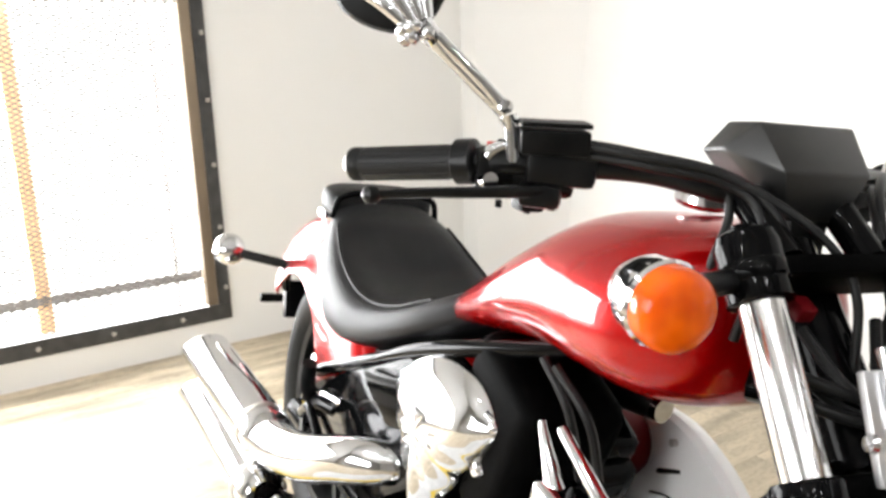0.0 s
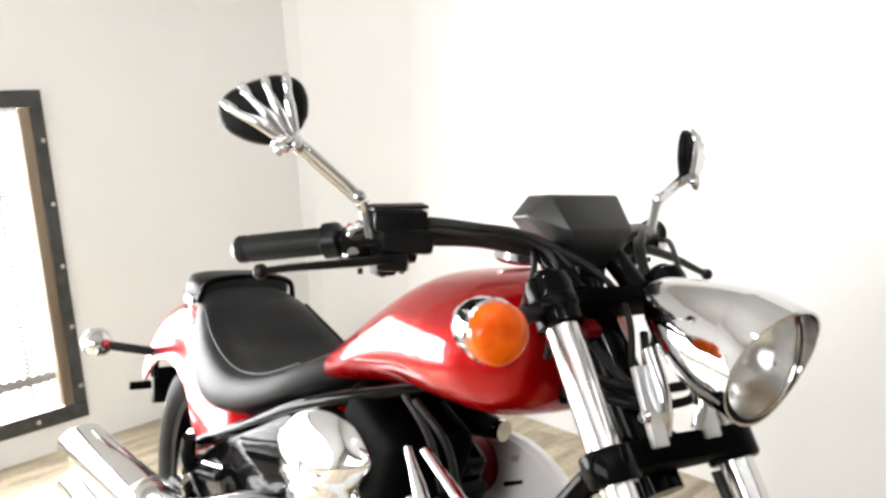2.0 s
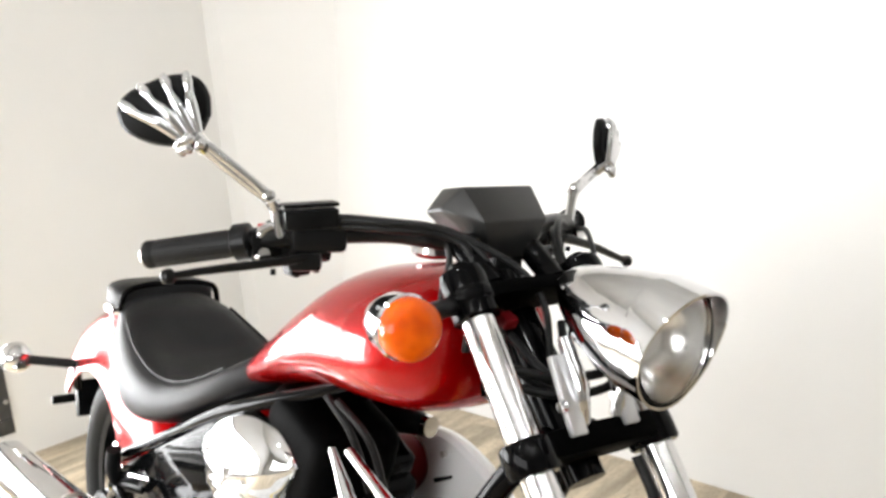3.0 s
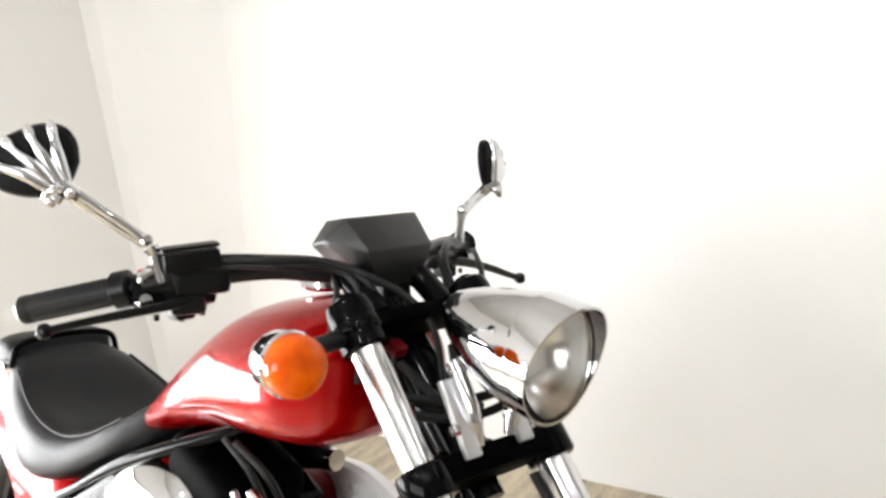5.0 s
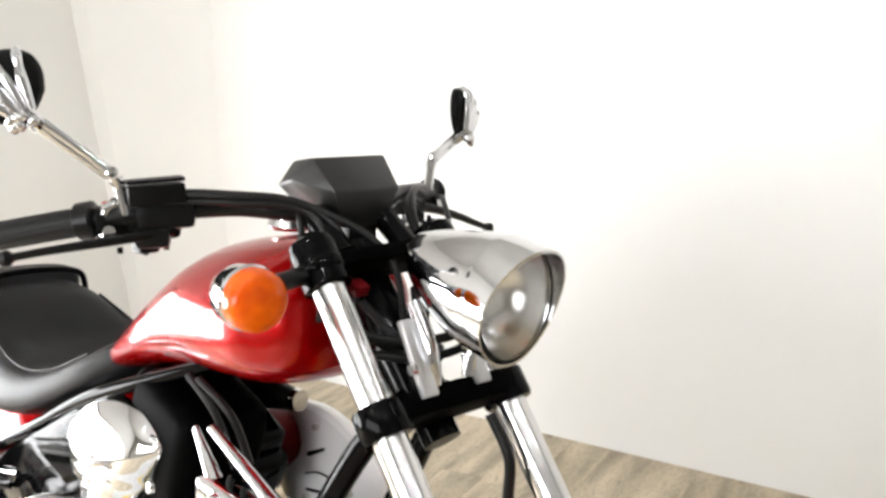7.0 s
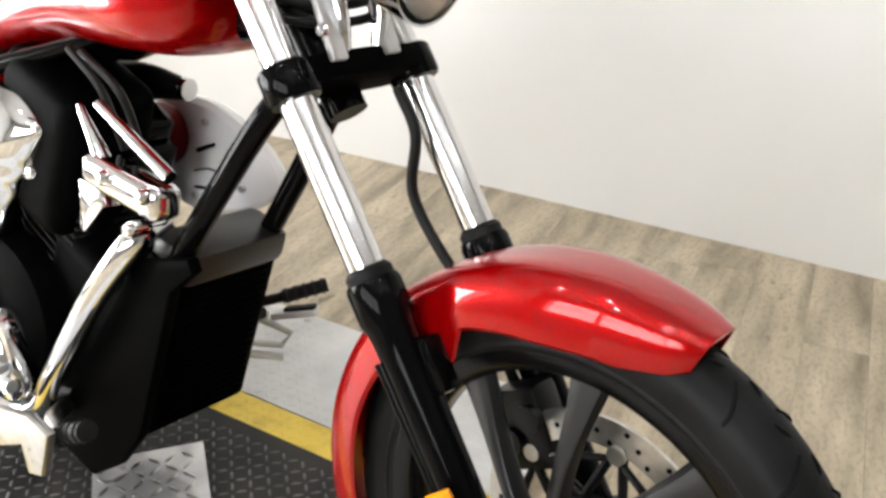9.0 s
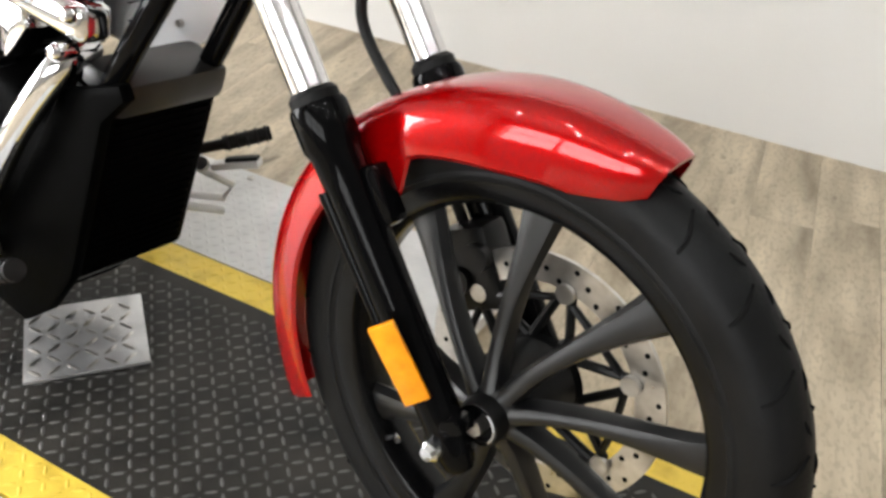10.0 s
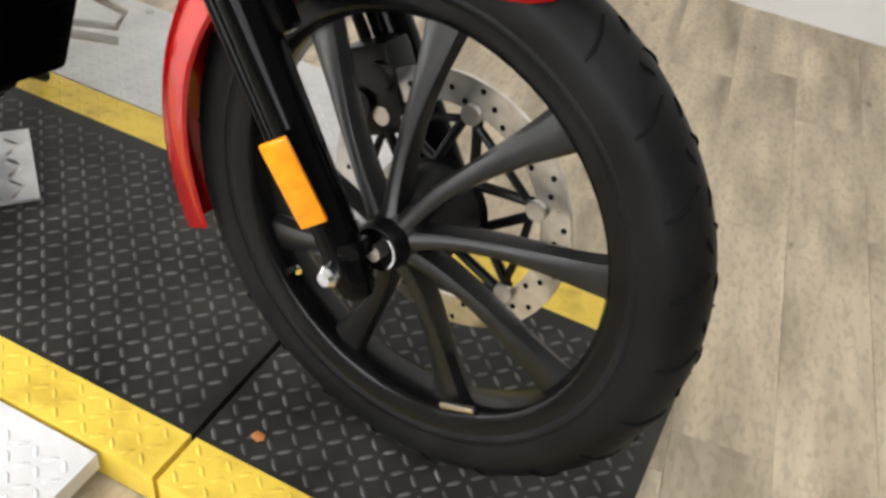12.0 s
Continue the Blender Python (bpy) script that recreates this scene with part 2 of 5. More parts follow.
def join(*bms):
    out = bmesh.new()
    for b in bms:
        me = bpy.data.meshes.new("tmp")
        b.to_mesh(me)
        b.free()
        out.from_mesh(me)
        bpy.data.meshes.remove(me)
    return out


def frame_along(origin, z_axis, x_hint=(1, 0, 0)):
    z = Vector(z_axis).normalized()
    x = Vector(x_hint)
    x = (x - z * x.dot(z)).normalized()
    y = z.cross(x)
    return Matrix(((x.x, y.x, z.x, origin[0]), (x.y, y.y, z.y, origin[1]), (x.z, y.z, z.z, origin[2]), (0, 0, 0, 1)))


# ---- room ----
def wall(name, a, b, z0, z1, thick=0.15, mat=WALL, label="white painted plaster wall, smooth and bright"):
    """A wall whose room face runs from a to b; its body lies to the right of that way."""
    a, b = Vector((*a, 0)), Vector((*b, 0))
    d = (b - a).normalized()
    out = Vector((d.y, -d.x, 0)) * thick
    ring = [a, b, b + out, a + out]
    bm = rings([[p + Vector((0, 0, z)) for p in ring] for z in (z0, z1)])
    return tagged(part(name, bm, mat, smooth=False), label, "wall", kind="structure")


TOP = 3.0
WB = 1.82
wd = Vector((-math.sin(HP), math.cos(HP), 0))           # along the window wall
wn_in = Vector((math.cos(HP), math.sin(HP), 0))         # into the room
win0 = Vector((-3.27, -0.30, 0))                        # a foot of the window wall


RACK = 0.05           # the window wall and its frame stand a little out of square


def on_win(s, z=0.0, out=0.0):
    return win0 + wd * (s - RACK * (z - 0.05)) + wn_in * out + Vector((0, 0, z))


front_right = lift_frame(3.4, WB)
front_left = lift_frame(3.4, -3.4)
far_left = on_win(-3.2)
wall_end = on_win(1.95)
wall("wall_long", lift_frame(3.4, WB)[:2], lift_frame(-3.9, WB)[:2], FLOOR, TOP)
wall("wall_front", front_left[:2], front_right[:2], FLOOR, TOP, mat=DIM, label="plain grey painted workshop wall")

# window wall with its opening
WS0, WS1, WZ0, WZ1 = -2.3, 0.285, 0.10, 1.275


def slab(s0, s1, z0, z1):
    bm = rings([[on_win(s0, z), on_win(s1, z), on_win(s1, z, -0.15), on_win(s0, z, -0.15)] for z in (z0, z1)])
    return bm


tagged(part("wall_window", join(slab(-3.4, WS0, FLOOR, TOP), slab(WS1, 2.4, FLOOR, TOP), slab(WS0, WS1, FLOOR, WZ0), slab(WS0, WS1, WZ1, TOP)), WALL, smooth=False),
       "white painted wall with a low meshed window", "wall", kind="structure")

# pilaster in the corner between the window wall and the long wall
bm = rings([[on_win(1.53, z), on_win(1.53, z, 0.10), on_win(1.80, z, 0.61), on_win(2.1, z, 0.30), on_win(2.1, z)] for z in (FLOOR, TOP)])
tagged(part("wall_pilaster", bm, WALL, smooth=False), "white painted boxed-out chase in the room corner", "wall", kind="structure")
# wall behind the camera, with a wide window band
SIDE_V = -3.2


def side_slab(u0, u1, z0, z1):
    return rings([[lift_frame(u0, SIDE_V, z), lift_frame(u1, SIDE_V, z), lift_frame(u1, SIDE_V - 0.15, z), lift_frame(u0, SIDE_V - 0.15, z)] for z in (z0, z1)])


SU0, SU1, SZ0, SZ1 = -2.2, 1.2, 0.9, 2.3
tagged(part("wall_street", join(side_slab(-4.2, SU0, FLOOR, TOP), side_slab(SU1, 3.55, FLOOR, TOP), side_slab(SU0, SU1, FLOOR, SZ0), side_slab(SU0, SU1, SZ1, TOP)), DIM, smooth=False),
       "grey painted workshop wall with a wide daylight window", "wall", kind="structure")
shop_window = empty("window_2", "wide white-framed window full of daylight", "window", kind="structure")
for k in range(4):
    u = SU0 + (SU1 - SU0) * k / 3
    part("window_post", block(0.07, 0.07, SZ1 - SZ0, Matrix.Translation(lift_frame(u, SIDE_V - 0.05, (SZ0 + SZ1) / 2)) @ Matrix.Rotation(H, 4, "Z"), 0.004), WHITEFRAME, shop_window)
for z in (SZ0, (SZ0 + SZ1) / 2, SZ1):
    part("window_rail", block(SU1 - SU0, 0.06, 0.06, Matrix.Translation(lift_frame((SU0 + SU1) / 2, SIDE_V - 0.05, z)) @ Matrix.Rotation(H, 4, "Z"), 0.004), WHITEFRAME, shop_window)
bm = rings([[lift_frame(u, SIDE_V - 0.6, z) for u, z in ((SU0 - 0.5, SZ0 - 0.5), (SU1 + 0.5, SZ0 - 0.5), (SU1 + 0.5, SZ1 + 0.5), (SU0 - 0.5, SZ1 + 0.5))], [lift_frame(u, SIDE_V - 0.62, z) for u, z in ((SU0 - 0.5, SZ0 - 0.5), (SU1 + 0.5, SZ0 - 0.5), (SU1 + 0.5, SZ1 + 0.5), (SU0 - 0.5, SZ1 + 0.5))]])
tagged(part("backdrop", bm, DAY, smooth=False), "bright overcast daylight outside the window", "sky", kind="structure")
# ceiling
bm = rings([[lift_frame(-4.3, -3.5, z), lift_frame(3.6, -3.5, z), lift_frame(3.6, 2.1, z), lift_frame(-4.3, 2.1, z)] for z in (TOP, TOP + 0.1)])
tagged(part("ceiling", bm, CEIL, smooth=False), "flat white painted ceiling", "ceiling", kind="structure")

# meshed window
window = empty("window_1", "low window behind expanded wire mesh in a dark iron and wood frame", "window", kind="structure")
bm = rings([[on_win(s, z, -0.5) for s, z in ((WS0 - 0.6, -0.3), (WS1 + 0.8, -0.3), (WS1 + 0.8, 1.8), (WS0 - 0.6, 1.8))], [on_win(s, z, -0.52) for s, z in ((WS0 - 0.6, -0.3), (WS1 + 0.8, -0.3), (WS1 + 0.8, 1.8), (WS0 - 0.6, 1.8))]])
tagged(part("backdrop", bm, DAY, smooth=False), "blown-out daylight outside the low window", "sky", kind="structure")


def win_bar(s0, s1, z0, z1, o0, o1, mat, name, bevel=0.003, parent=window):
    bm = rings([[on_win(s0, z, o0), on_win(s1, z, o0), on_win(s1, z, o1), on_win(s0, z, o1)] for z in (z0, z1)])
    bmesh.ops.bevel(bm, geom=bm.edges[:], offset=bevel, segments=1, affect="EDGES")
    return part(name, bm, mat, parent)


FR = 0.062
for s0, s1, z0, z1, nm in ((WS0 - FR, WS1 + FR, WZ1 - 0.012, WZ1 + FR - 0.012, "top"), (WS0 - FR, WS1 + FR, WZ0 - FR + 0.012, WZ0 + 0.012, "low")):
    win_bar(s0, s1, z0, z1, 0.0, 0.012, IRON, "iron_strip")
for s0 in (WS1 + 0.014, WS0 - FR):
    win_bar(s0, s0 + FR - 0.014, WZ0 + 0.0125, WZ1 - 0.0125, 0.0, 0.012, IRON, "iron_strip")
win_bar(WS1 - 0.030, WS1 + 0.013, WZ0 + 0.013, WZ1 - 0.013, -0.03, 0.008, WOODFRAME, "wood_stile")
win_bar(WS0, WS1 - 0.031, WZ1 - 0.03, WZ1 - 0.0125, -0.03, 0.004, WHITEFRAME, "white_head")
for z in (0.18, 0.42, 0.66, 0.90, 1.14):
    bm = lathe([(0.0, 0.0), (0.009, 0.0), (0.009, 0.003), (0.005, 0.006), (0.0, 0.007)], on_win(WS1 + 0.045, z, 0.012), wn_in, 12)
    part("screw", bm, STEEL, window)
for k in range(7):
    for z in (WZ1 + 0.02, WZ0 - 0.02):
        bm = lathe([(0.0, 0.0), (0.009, 0.0), (0.009, 0.003), (0.005, 0.006), (0.0, 0.007)], on_win(WS1 - 0.14 - 0.26 * k, z, 0.012), wn_in, 12)
        part("screw", bm, STEEL, window)
# sash outside the mesh
win_bar(-0.335, -0.285, WZ0, WZ1, -0.12, -0.08, ORANGEWOOD, "orange_stile")
win_bar(WS0, WS1, 0.20, 0.235, -0.12, -0.08, WIRE, "sash_rail")
win_bar(0.17, 0.19, WZ0, WZ1, -0.115, -0.09, WHITEFRAME, "sash_edge")
# expanded mesh: crossing strands in one piece
verts, faces = [], []


def strand(s0, z0, s1, z1, w=0.0024, o=-0.012):
    p, q = on_win(s0, z0, o), on_win(s1, z1, o)
    d = (q - p).normalized()
    side = d.cross(wn_in).normalized() * w
    b = len(verts)
    verts.extend([tuple(p + side), tuple(p - side), tuple(q - side), tuple(q + side), tuple(p + wn_in * 0.002), tuple(q + wn_in * 0.002)])
    faces.extend([(b, b + 1, b + 2, b + 3), (b, b + 4, b + 5, b + 3), (b + 1, b + 4, b + 5, b + 2)])


MS, MZ = 0.036, 0.018      # mesh eye
run = (WZ1 - WZ0 - 0.02) * MS / MZ
k = WS0 - run
while k < WS1:
    for sgn in (1, -1):
        s_a, z_a = k, (WZ0 + 0.012 if sgn > 0 else WZ1 - 0.013)
        s_b, z_b = k + run, (WZ1 - 0.013 if sgn > 0 else WZ0 + 0.012)
        lo, hi = max(s_a, -1.2), min(s_b, WS1 - 0.030)
        if hi > lo:
            fa, fb = (lo - s_a) / run, (hi - s_a) / run
            strand(lo, z_a + (z_b - z_a) * fa, hi, z_a + (z_b - z_a) * fb)
    k += MS
me = bpy.data.meshes.new("wire_mesh")
me.from_pydata(verts, [], faces)
me.materials.append(WIRE)
ob = new("wire_mesh", me)
ob.parent = window
tagged(ob, "diamond-eyed expanded steel mesh", kind="stuff")

# ---- lamps under the ceiling ----
lamp = empty("ceiling_lamp", "small round white ceiling lamp, lit", "lamp", "lamps under the ceiling")
part("housing", lathe([(0.0, 0.0), (0.07, 0.0), (0.07, -0.05), (0.055, -0.06), (0.05, -0.045)], (0, 0, 0), (0, 0, 1), 24), WHITEFRAME, lamp)
part("bulb", lathe([(0.0, -0.03), (0.046, -0.035), (0.046, -0.05), (0.03, -0.062), (0.0, -0.066)], (0, 0, 0), (0, 0, 1), 20), BULB, lamp)
spots = [(0.35, -0.9), (0.9, -0.3), (0.9, -1.2), (1.5, -0.7), (0.2, -1.7), (-0.6, -0.9), (-0.6, -1.8), (1.6, -1.6), (-1.5, -1.2), (2.2, 0.2)]
for k, (u, v) in enumerate(spots):
    m = Matrix.Translation(lift_frame(u, v, TOP))
    if k:
        copy_thing(lamp, m)
    else:
        lamp.matrix_basis = m
area_lamp("daylight_low_window", Matrix.Translation(on_win(-0.9, 0.7, -0.2)) @ frame_along((0, 0, 0), -wn_in, (0, 0, 1)), 1.1, 2.4, 190, (0.98, 0.99, 1.0))
area_lamp("daylight_wide_window", Matrix.Translation(lift_frame(-0.5, SIDE_V - 0.2, 1.6)) @ frame_along((0, 0, 0), lift_frame(0, -1), (1, 0, 0)), 3.2, 1.3, 95, (0.975, 0.99, 1.0))

# ---- floor ----
bm = rings([[lift_frame(-4.3, -3.5, z), lift_frame(3.6, -3.5, z), lift_frame(3.6, 2.0, z), lift_frame(-4.3, 2.0, z)] for z in (FLOOR - 0.1, FLOOR - 0.004)])
floor = tagged(part("floor", bm, JOINT, smooth=False), "worn grey-tan wood-look plank floor", "floor", kind="structure")

# ---- work table (lift) ----
table = empty("motorcycle_lift", "low steel motorcycle lift with black tread plate and yellow edges", "lift table")
T_IN0, T_IN1, T_OUT0, T_OUT1 = -0.140, 0.337, -0.217, 0.414
T_BACK, T_END, SEAM = -2.02, 0.335, -0.205
WING = -0.29


def deck(u0, u1, v0, v1, z0, z1):
    return rings([[lift_frame(u0, v0, z), lift_frame(u1, v0, z), lift_frame(u1, v1, z), lift_frame(u0, v1, z)] for z in (z0, z1)])


for u0, u1 in ((T_BACK, SEAM - 0.004), (SEAM + 0.004, T_END)):
    part("deck_plate", deck(u0, u1, T_IN0, T_IN1, -0.055, 0.0), TREAD, table, "black worn tread plate", False)
    for v0, v1 in ((T_OUT0, T_IN0 - 0.0005), (T_IN1 + 0.0005, T_OUT1)):
        part("yellow_edge", deck(u0, u1, v0, v1, -0.055, 0.0), YELLOW, table, "chipped yellow painted edge", False)
part("under_frame", deck(T_BACK + 0.03, T_END - 0.02, T_OUT0 + 0.02, T_OUT1 - 0.02, FLOOR, -0.0551), SATIN, table, smooth=False)
for v0, v1 in ((T_OUT0 - 0.34, T_OUT0 - 0.006), (T_OUT1 + 0.006, T_OUT1 + 0.335)):
    part("side_extension", deck(-1.6, WING, v0, v1, -0.03, -0.002), GREYPLATE, table, "light grey tread plate side extension", False)
    part("extension_leg", deck(-1.55, WING - 0.1, v0 + 0.02, v1 - 0.02, FLOOR, -0.0302), SATIN, table, smooth=False)
for u in (-1.0, -0.5, -1.5):
    for v in (T_OUT1 + 0.31, T_OUT0 - 0.31):
        part("bolt", lathe([(0.0, 0.0), (0.009, 0.0), (0.009, 0.004), (0.0, 0.005)], lift_frame(u, v, -0.002), (0, 0, 1), 6), STEEL, table)


def tread(u0, u1, v0, v1, z, pitch, length, width, height, mat, name, m=None):
    """Raised lozenges in a basket pattern, one mesh."""
    verts, faces = [], []
    nu, nv = int((u1 - u0) / pitch), int((v1 - v0) / pitch)
    for i in range(nu):
        for j in range(nv):
            cu, cv = u0 + (i + 0.5) * pitch, v0 + (j + 0.5) * pitch
            a = radians(45) if (i + j) % 2 else radians(-45)
            du, dv = Vector((math.cos(a), math.sin(a))), Vector((-math.sin(a), math.cos(a)))
            b = len(verts)
            for e, w, h in ((1, 0, 0), (0.45, 0.5, 0), (0, 0.5, 0), (-0.45, 0.5, 0), (-1, 0, 0), (-0.45, -0.5, 0), (0, -0.5, 0), (0.45, -0.5, 0), (0.55, 0, 1), (-0.55, 0, 1)):
                p = Vector((cu, cv)) + du * e * length / 2 + dv * w * width
                q = Vector((p.x, p.y, z + h * height))
                verts.append(tuple(m @ q) if m else tuple(lift_frame(q.x, q.y, q.z)))
            faces += [(b, b + 1, b + 8), (b + 1, b + 2, b + 8), (b + 2, b + 3, b + 9, b + 8), (b + 3, b + 4, b + 9), (b + 4, b + 5, b + 9), (b + 5, b + 6, b + 9), (b + 6, b + 7, b + 8, b + 9), (b + 7, b, b + 8)]
    me = bpy.data.meshes.new(name)
    me.from_pydata(verts, [], faces)
    me.materials.append(mat)
    me.shade_smooth()
    ob = new(name, me)
    return ob


for u0, u1, v0, v1, mat, z in ((-1.8, SEAM - 0.008, T_IN0 + 0.004, T_IN1 - 0.004, TREAD_HI, 0.0), (SEAM + 0.008, T_END - 0.004, T_IN0 + 0.004, T_IN1 - 0.004, TREAD_HI, 0.0),
                               (-1.8, SEAM - 0.008, T_OUT0 + 0.003, T_IN0 - 0.003, YELLOW, 0.0), (SEAM + 0.008, T_END - 0.004, T_OUT0 + 0.003, T_IN0 - 0.003, YELLOW, 0.0),
                               (-1.8, SEAM - 0.008, T_IN1 + 0.003, T_OUT1 - 0.003, YELLOW, 0.0), (SEAM + 0.008, T_END - 0.004, T_IN1 + 0.003, T_OUT1 - 0.003, YELLOW, 0.0),
                               (-1.59, WING - 0.006, T_OUT0 - 0.335, T_OUT0 - 0.012, GREYPLATE, -0.002), (-1.59, WING - 0.006, T_OUT1 + 0.012, T_OUT1 + 0.33, GREYPLATE, -0.002)):
    ob = tread(u0, u1, v0, v1, z, 0.0235, 0.0225, 0.0056, 0.0018, mat, "tread_relief")
    ob.parent = table
    tagged(ob, kind="stuff")

# loose square of tread plate
loose = Matrix.Translation((-0.857, 0.004, 0.006)) @ Matrix.Rotation(radians(56), 4, "Z")
square = empty("tread_plate_offcut", "loose square of bare aluminium tread plate lying on the lift", "metal plate")
part("sheet", block(0.205, 0.207, 0.006, loose, 0.001), ALU, square)
ob = tread(-0.1, 0.1, -0.1, 0.1, 0.003, 0.031, 0.034, 0.008, 0.003, STEEL, "tread_relief", loose)
ob.parent = square

# thin raised flake added for a rust stain on the deck
chip = empty("paint_chip", "small orange-brown rust spot on the black tread plate", "chip")
part("flake", solid([(-0.009, -0.005), (0.004, -0.008), (0.010, 0.0), (0.006, 0.007), (-0.006, 0.006)], 0.002, Matrix.Translation((-0.122, -0.113, 0.0028)), 0.0005), vary(material("orange_flake", (0.45, 0.17, 0.05), 0.6), 80, (0.36, 0.13, 0.04), (0.50, 0.20, 0.06)), chip)

# ---- motorcycle ----
LEAN, STEER = 7.0, 3.0
bike = empty("motorcycle", "red chopper motorcycle with chrome parts leaning on the lift", "motorcycle")
bike.matrix_basis = Matrix.Rotation(radians(-LEAN), 4, "X")
head = Vector((-0.47, 0, 0.95))
steer_axis = Vector((-math.sin(radians(32)), 0, math.cos(radians(32))))
STEERED = Matrix.Translation(head) @ Matrix.Rotation(radians(-STEER), 4, steer_axis) @ Matrix.Translation(-head)
AX = Vector((0, 0, 0.345))
RAKE = radians(35.4)
FORK_Y = 0.103         # half the spacing of the fork legs
FD = Vector((-math.sin(RAKE), 0, math.cos(RAKE)))       # up along the fork


def fpart(name, bm, mat, parent=bike, label="", smooth=True):
    """A part that turns with the handlebars."""
    bm.transform(STEERED)
    return part(name, bm, mat, parent, label, smooth)


def on_fork(l, y, ahead=0.0):
    n = Vector((math.cos(RAKE), 0, math.sin(RAKE)))
    return AX + FD * l + n * (ahead - 0.035) + Vector((0, y + 0.004, 0))


Y = (0, 1, 0)


def wheel_ring(profile, centre, seg=72):
    o, n = Vector(centre), seg
    pts = profile + [profile[0]]
    return rings([[o + Vector((r * math.cos(2 * math.pi * k / n), h, r * math.sin(2 * math.pi * k / n))) for k in range(n)] for r, h in pts], caps=False)


# front wheel
rim = fpart("front_wheel", wheel_ring([(0.243, -0.030), (0.249, -0.034), (0.268, -0.036), (0.274, -0.032), (0.262, -0.024), (0.252, -0.012), (0.252, 0.012), (0.262, 0.024), (0.274, 0.032), (0.268, 0.036), (0.249, 0.034), (0.243, 0.030), (0.236, 0.018), (0.236, -0.018)], AX), RIMBLACK, label="satin black cast front wheel")
TYRE = [(0.262, -0.034), (0.272, -0.0385), (0.2725, -0.0400), (0.276, -0.0402), (0.2775, -0.0395), (0.290, -0.0428), (0.297, -0.0430), (0.304, -0.0428), (0.313, -0.0400), (0.325, -0.031), (0.333, -0.017), (0.336, 0.0), (0.333, 0.017), (0.325, 0.031), (0.313, 0.0400), (0.297, 0.0430), (0.275, 0.040), (0.262, 0.034)]
tyre = fpart("tyre", wheel_ring(TYRE, AX, 96), RUBBER, rim, "black road tyre with diagonal grooves")
# grooves of the tread as shallow strips, their inner shade put into the colour
RECESS_SHADE = material("recess_shade", (0.004, 0.004, 0.004), 0.9, spec=0.1)
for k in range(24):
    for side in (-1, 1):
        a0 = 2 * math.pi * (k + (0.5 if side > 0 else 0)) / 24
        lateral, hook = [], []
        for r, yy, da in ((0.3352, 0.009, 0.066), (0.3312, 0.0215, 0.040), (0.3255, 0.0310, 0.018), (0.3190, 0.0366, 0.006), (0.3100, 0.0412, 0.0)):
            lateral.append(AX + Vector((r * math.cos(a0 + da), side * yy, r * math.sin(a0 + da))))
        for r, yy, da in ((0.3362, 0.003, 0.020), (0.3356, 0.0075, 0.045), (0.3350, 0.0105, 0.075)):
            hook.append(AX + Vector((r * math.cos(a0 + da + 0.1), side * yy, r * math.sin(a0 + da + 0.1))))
        fpart("tread_groove", tube(lateral, [0.0016, 0.0022, 0.0022, 0.0022, 0.0016], 6, 3), RECESS_SHADE, rim)
        fpart("tread_sipe", tube(hook, [0.0008, 0.0022, 0.0008], 6, 3), RECESS_SHADE, rim)
fpart("hub", lathe([(0.0, -0.066), (0.030, -0.066), (0.034, -0.062), (0.037, -0.05), (0.041, -0.035), (0.046, -0.018), (0.05, 0.0), (0.054, 0.03), (0.056, 0.036), (0.0, 0.038)], AX, Y, 40), WHEELBLACK, rim)
# nine flared spokes, swept a little at the hub
for k in range(9):
    a = radians(12 + 40 * k)
    secs = []
    for f in range(11):
        t = f / 10
        r = 0.030 + (0.241 - 0.030) * t
        ang = a + radians(13) * (1 - t) ** 1.5
        half = 0.0090 + 0.0195 * t ** 2.4 + 0.005 * (1 - t) ** 3
        dep = 0.034 - 0.012 * t
        yc = -0.050 + 0.044 * t ** 0.8
        c, s = math.cos(ang), math.sin(ang)
        e, n = Vector((c, 0, s)), Vector((-s, 0, c))
        ring = []
        for w, d in ((-1, 0.2), (-0.72, -0.75), (-0.30, -1.0), (0.30, -1.0), (0.72, -0.75), (1, 0.2), (0.75, 1.0), (-0.75, 1.0)):
            ring.append(AX + e * r + n * (w * half) + Vector((0, yc + d * dep * 0.5, 0)))
        secs.append(ring)
    fpart("spoke", rings(secs), WHEELBLACK, rim)
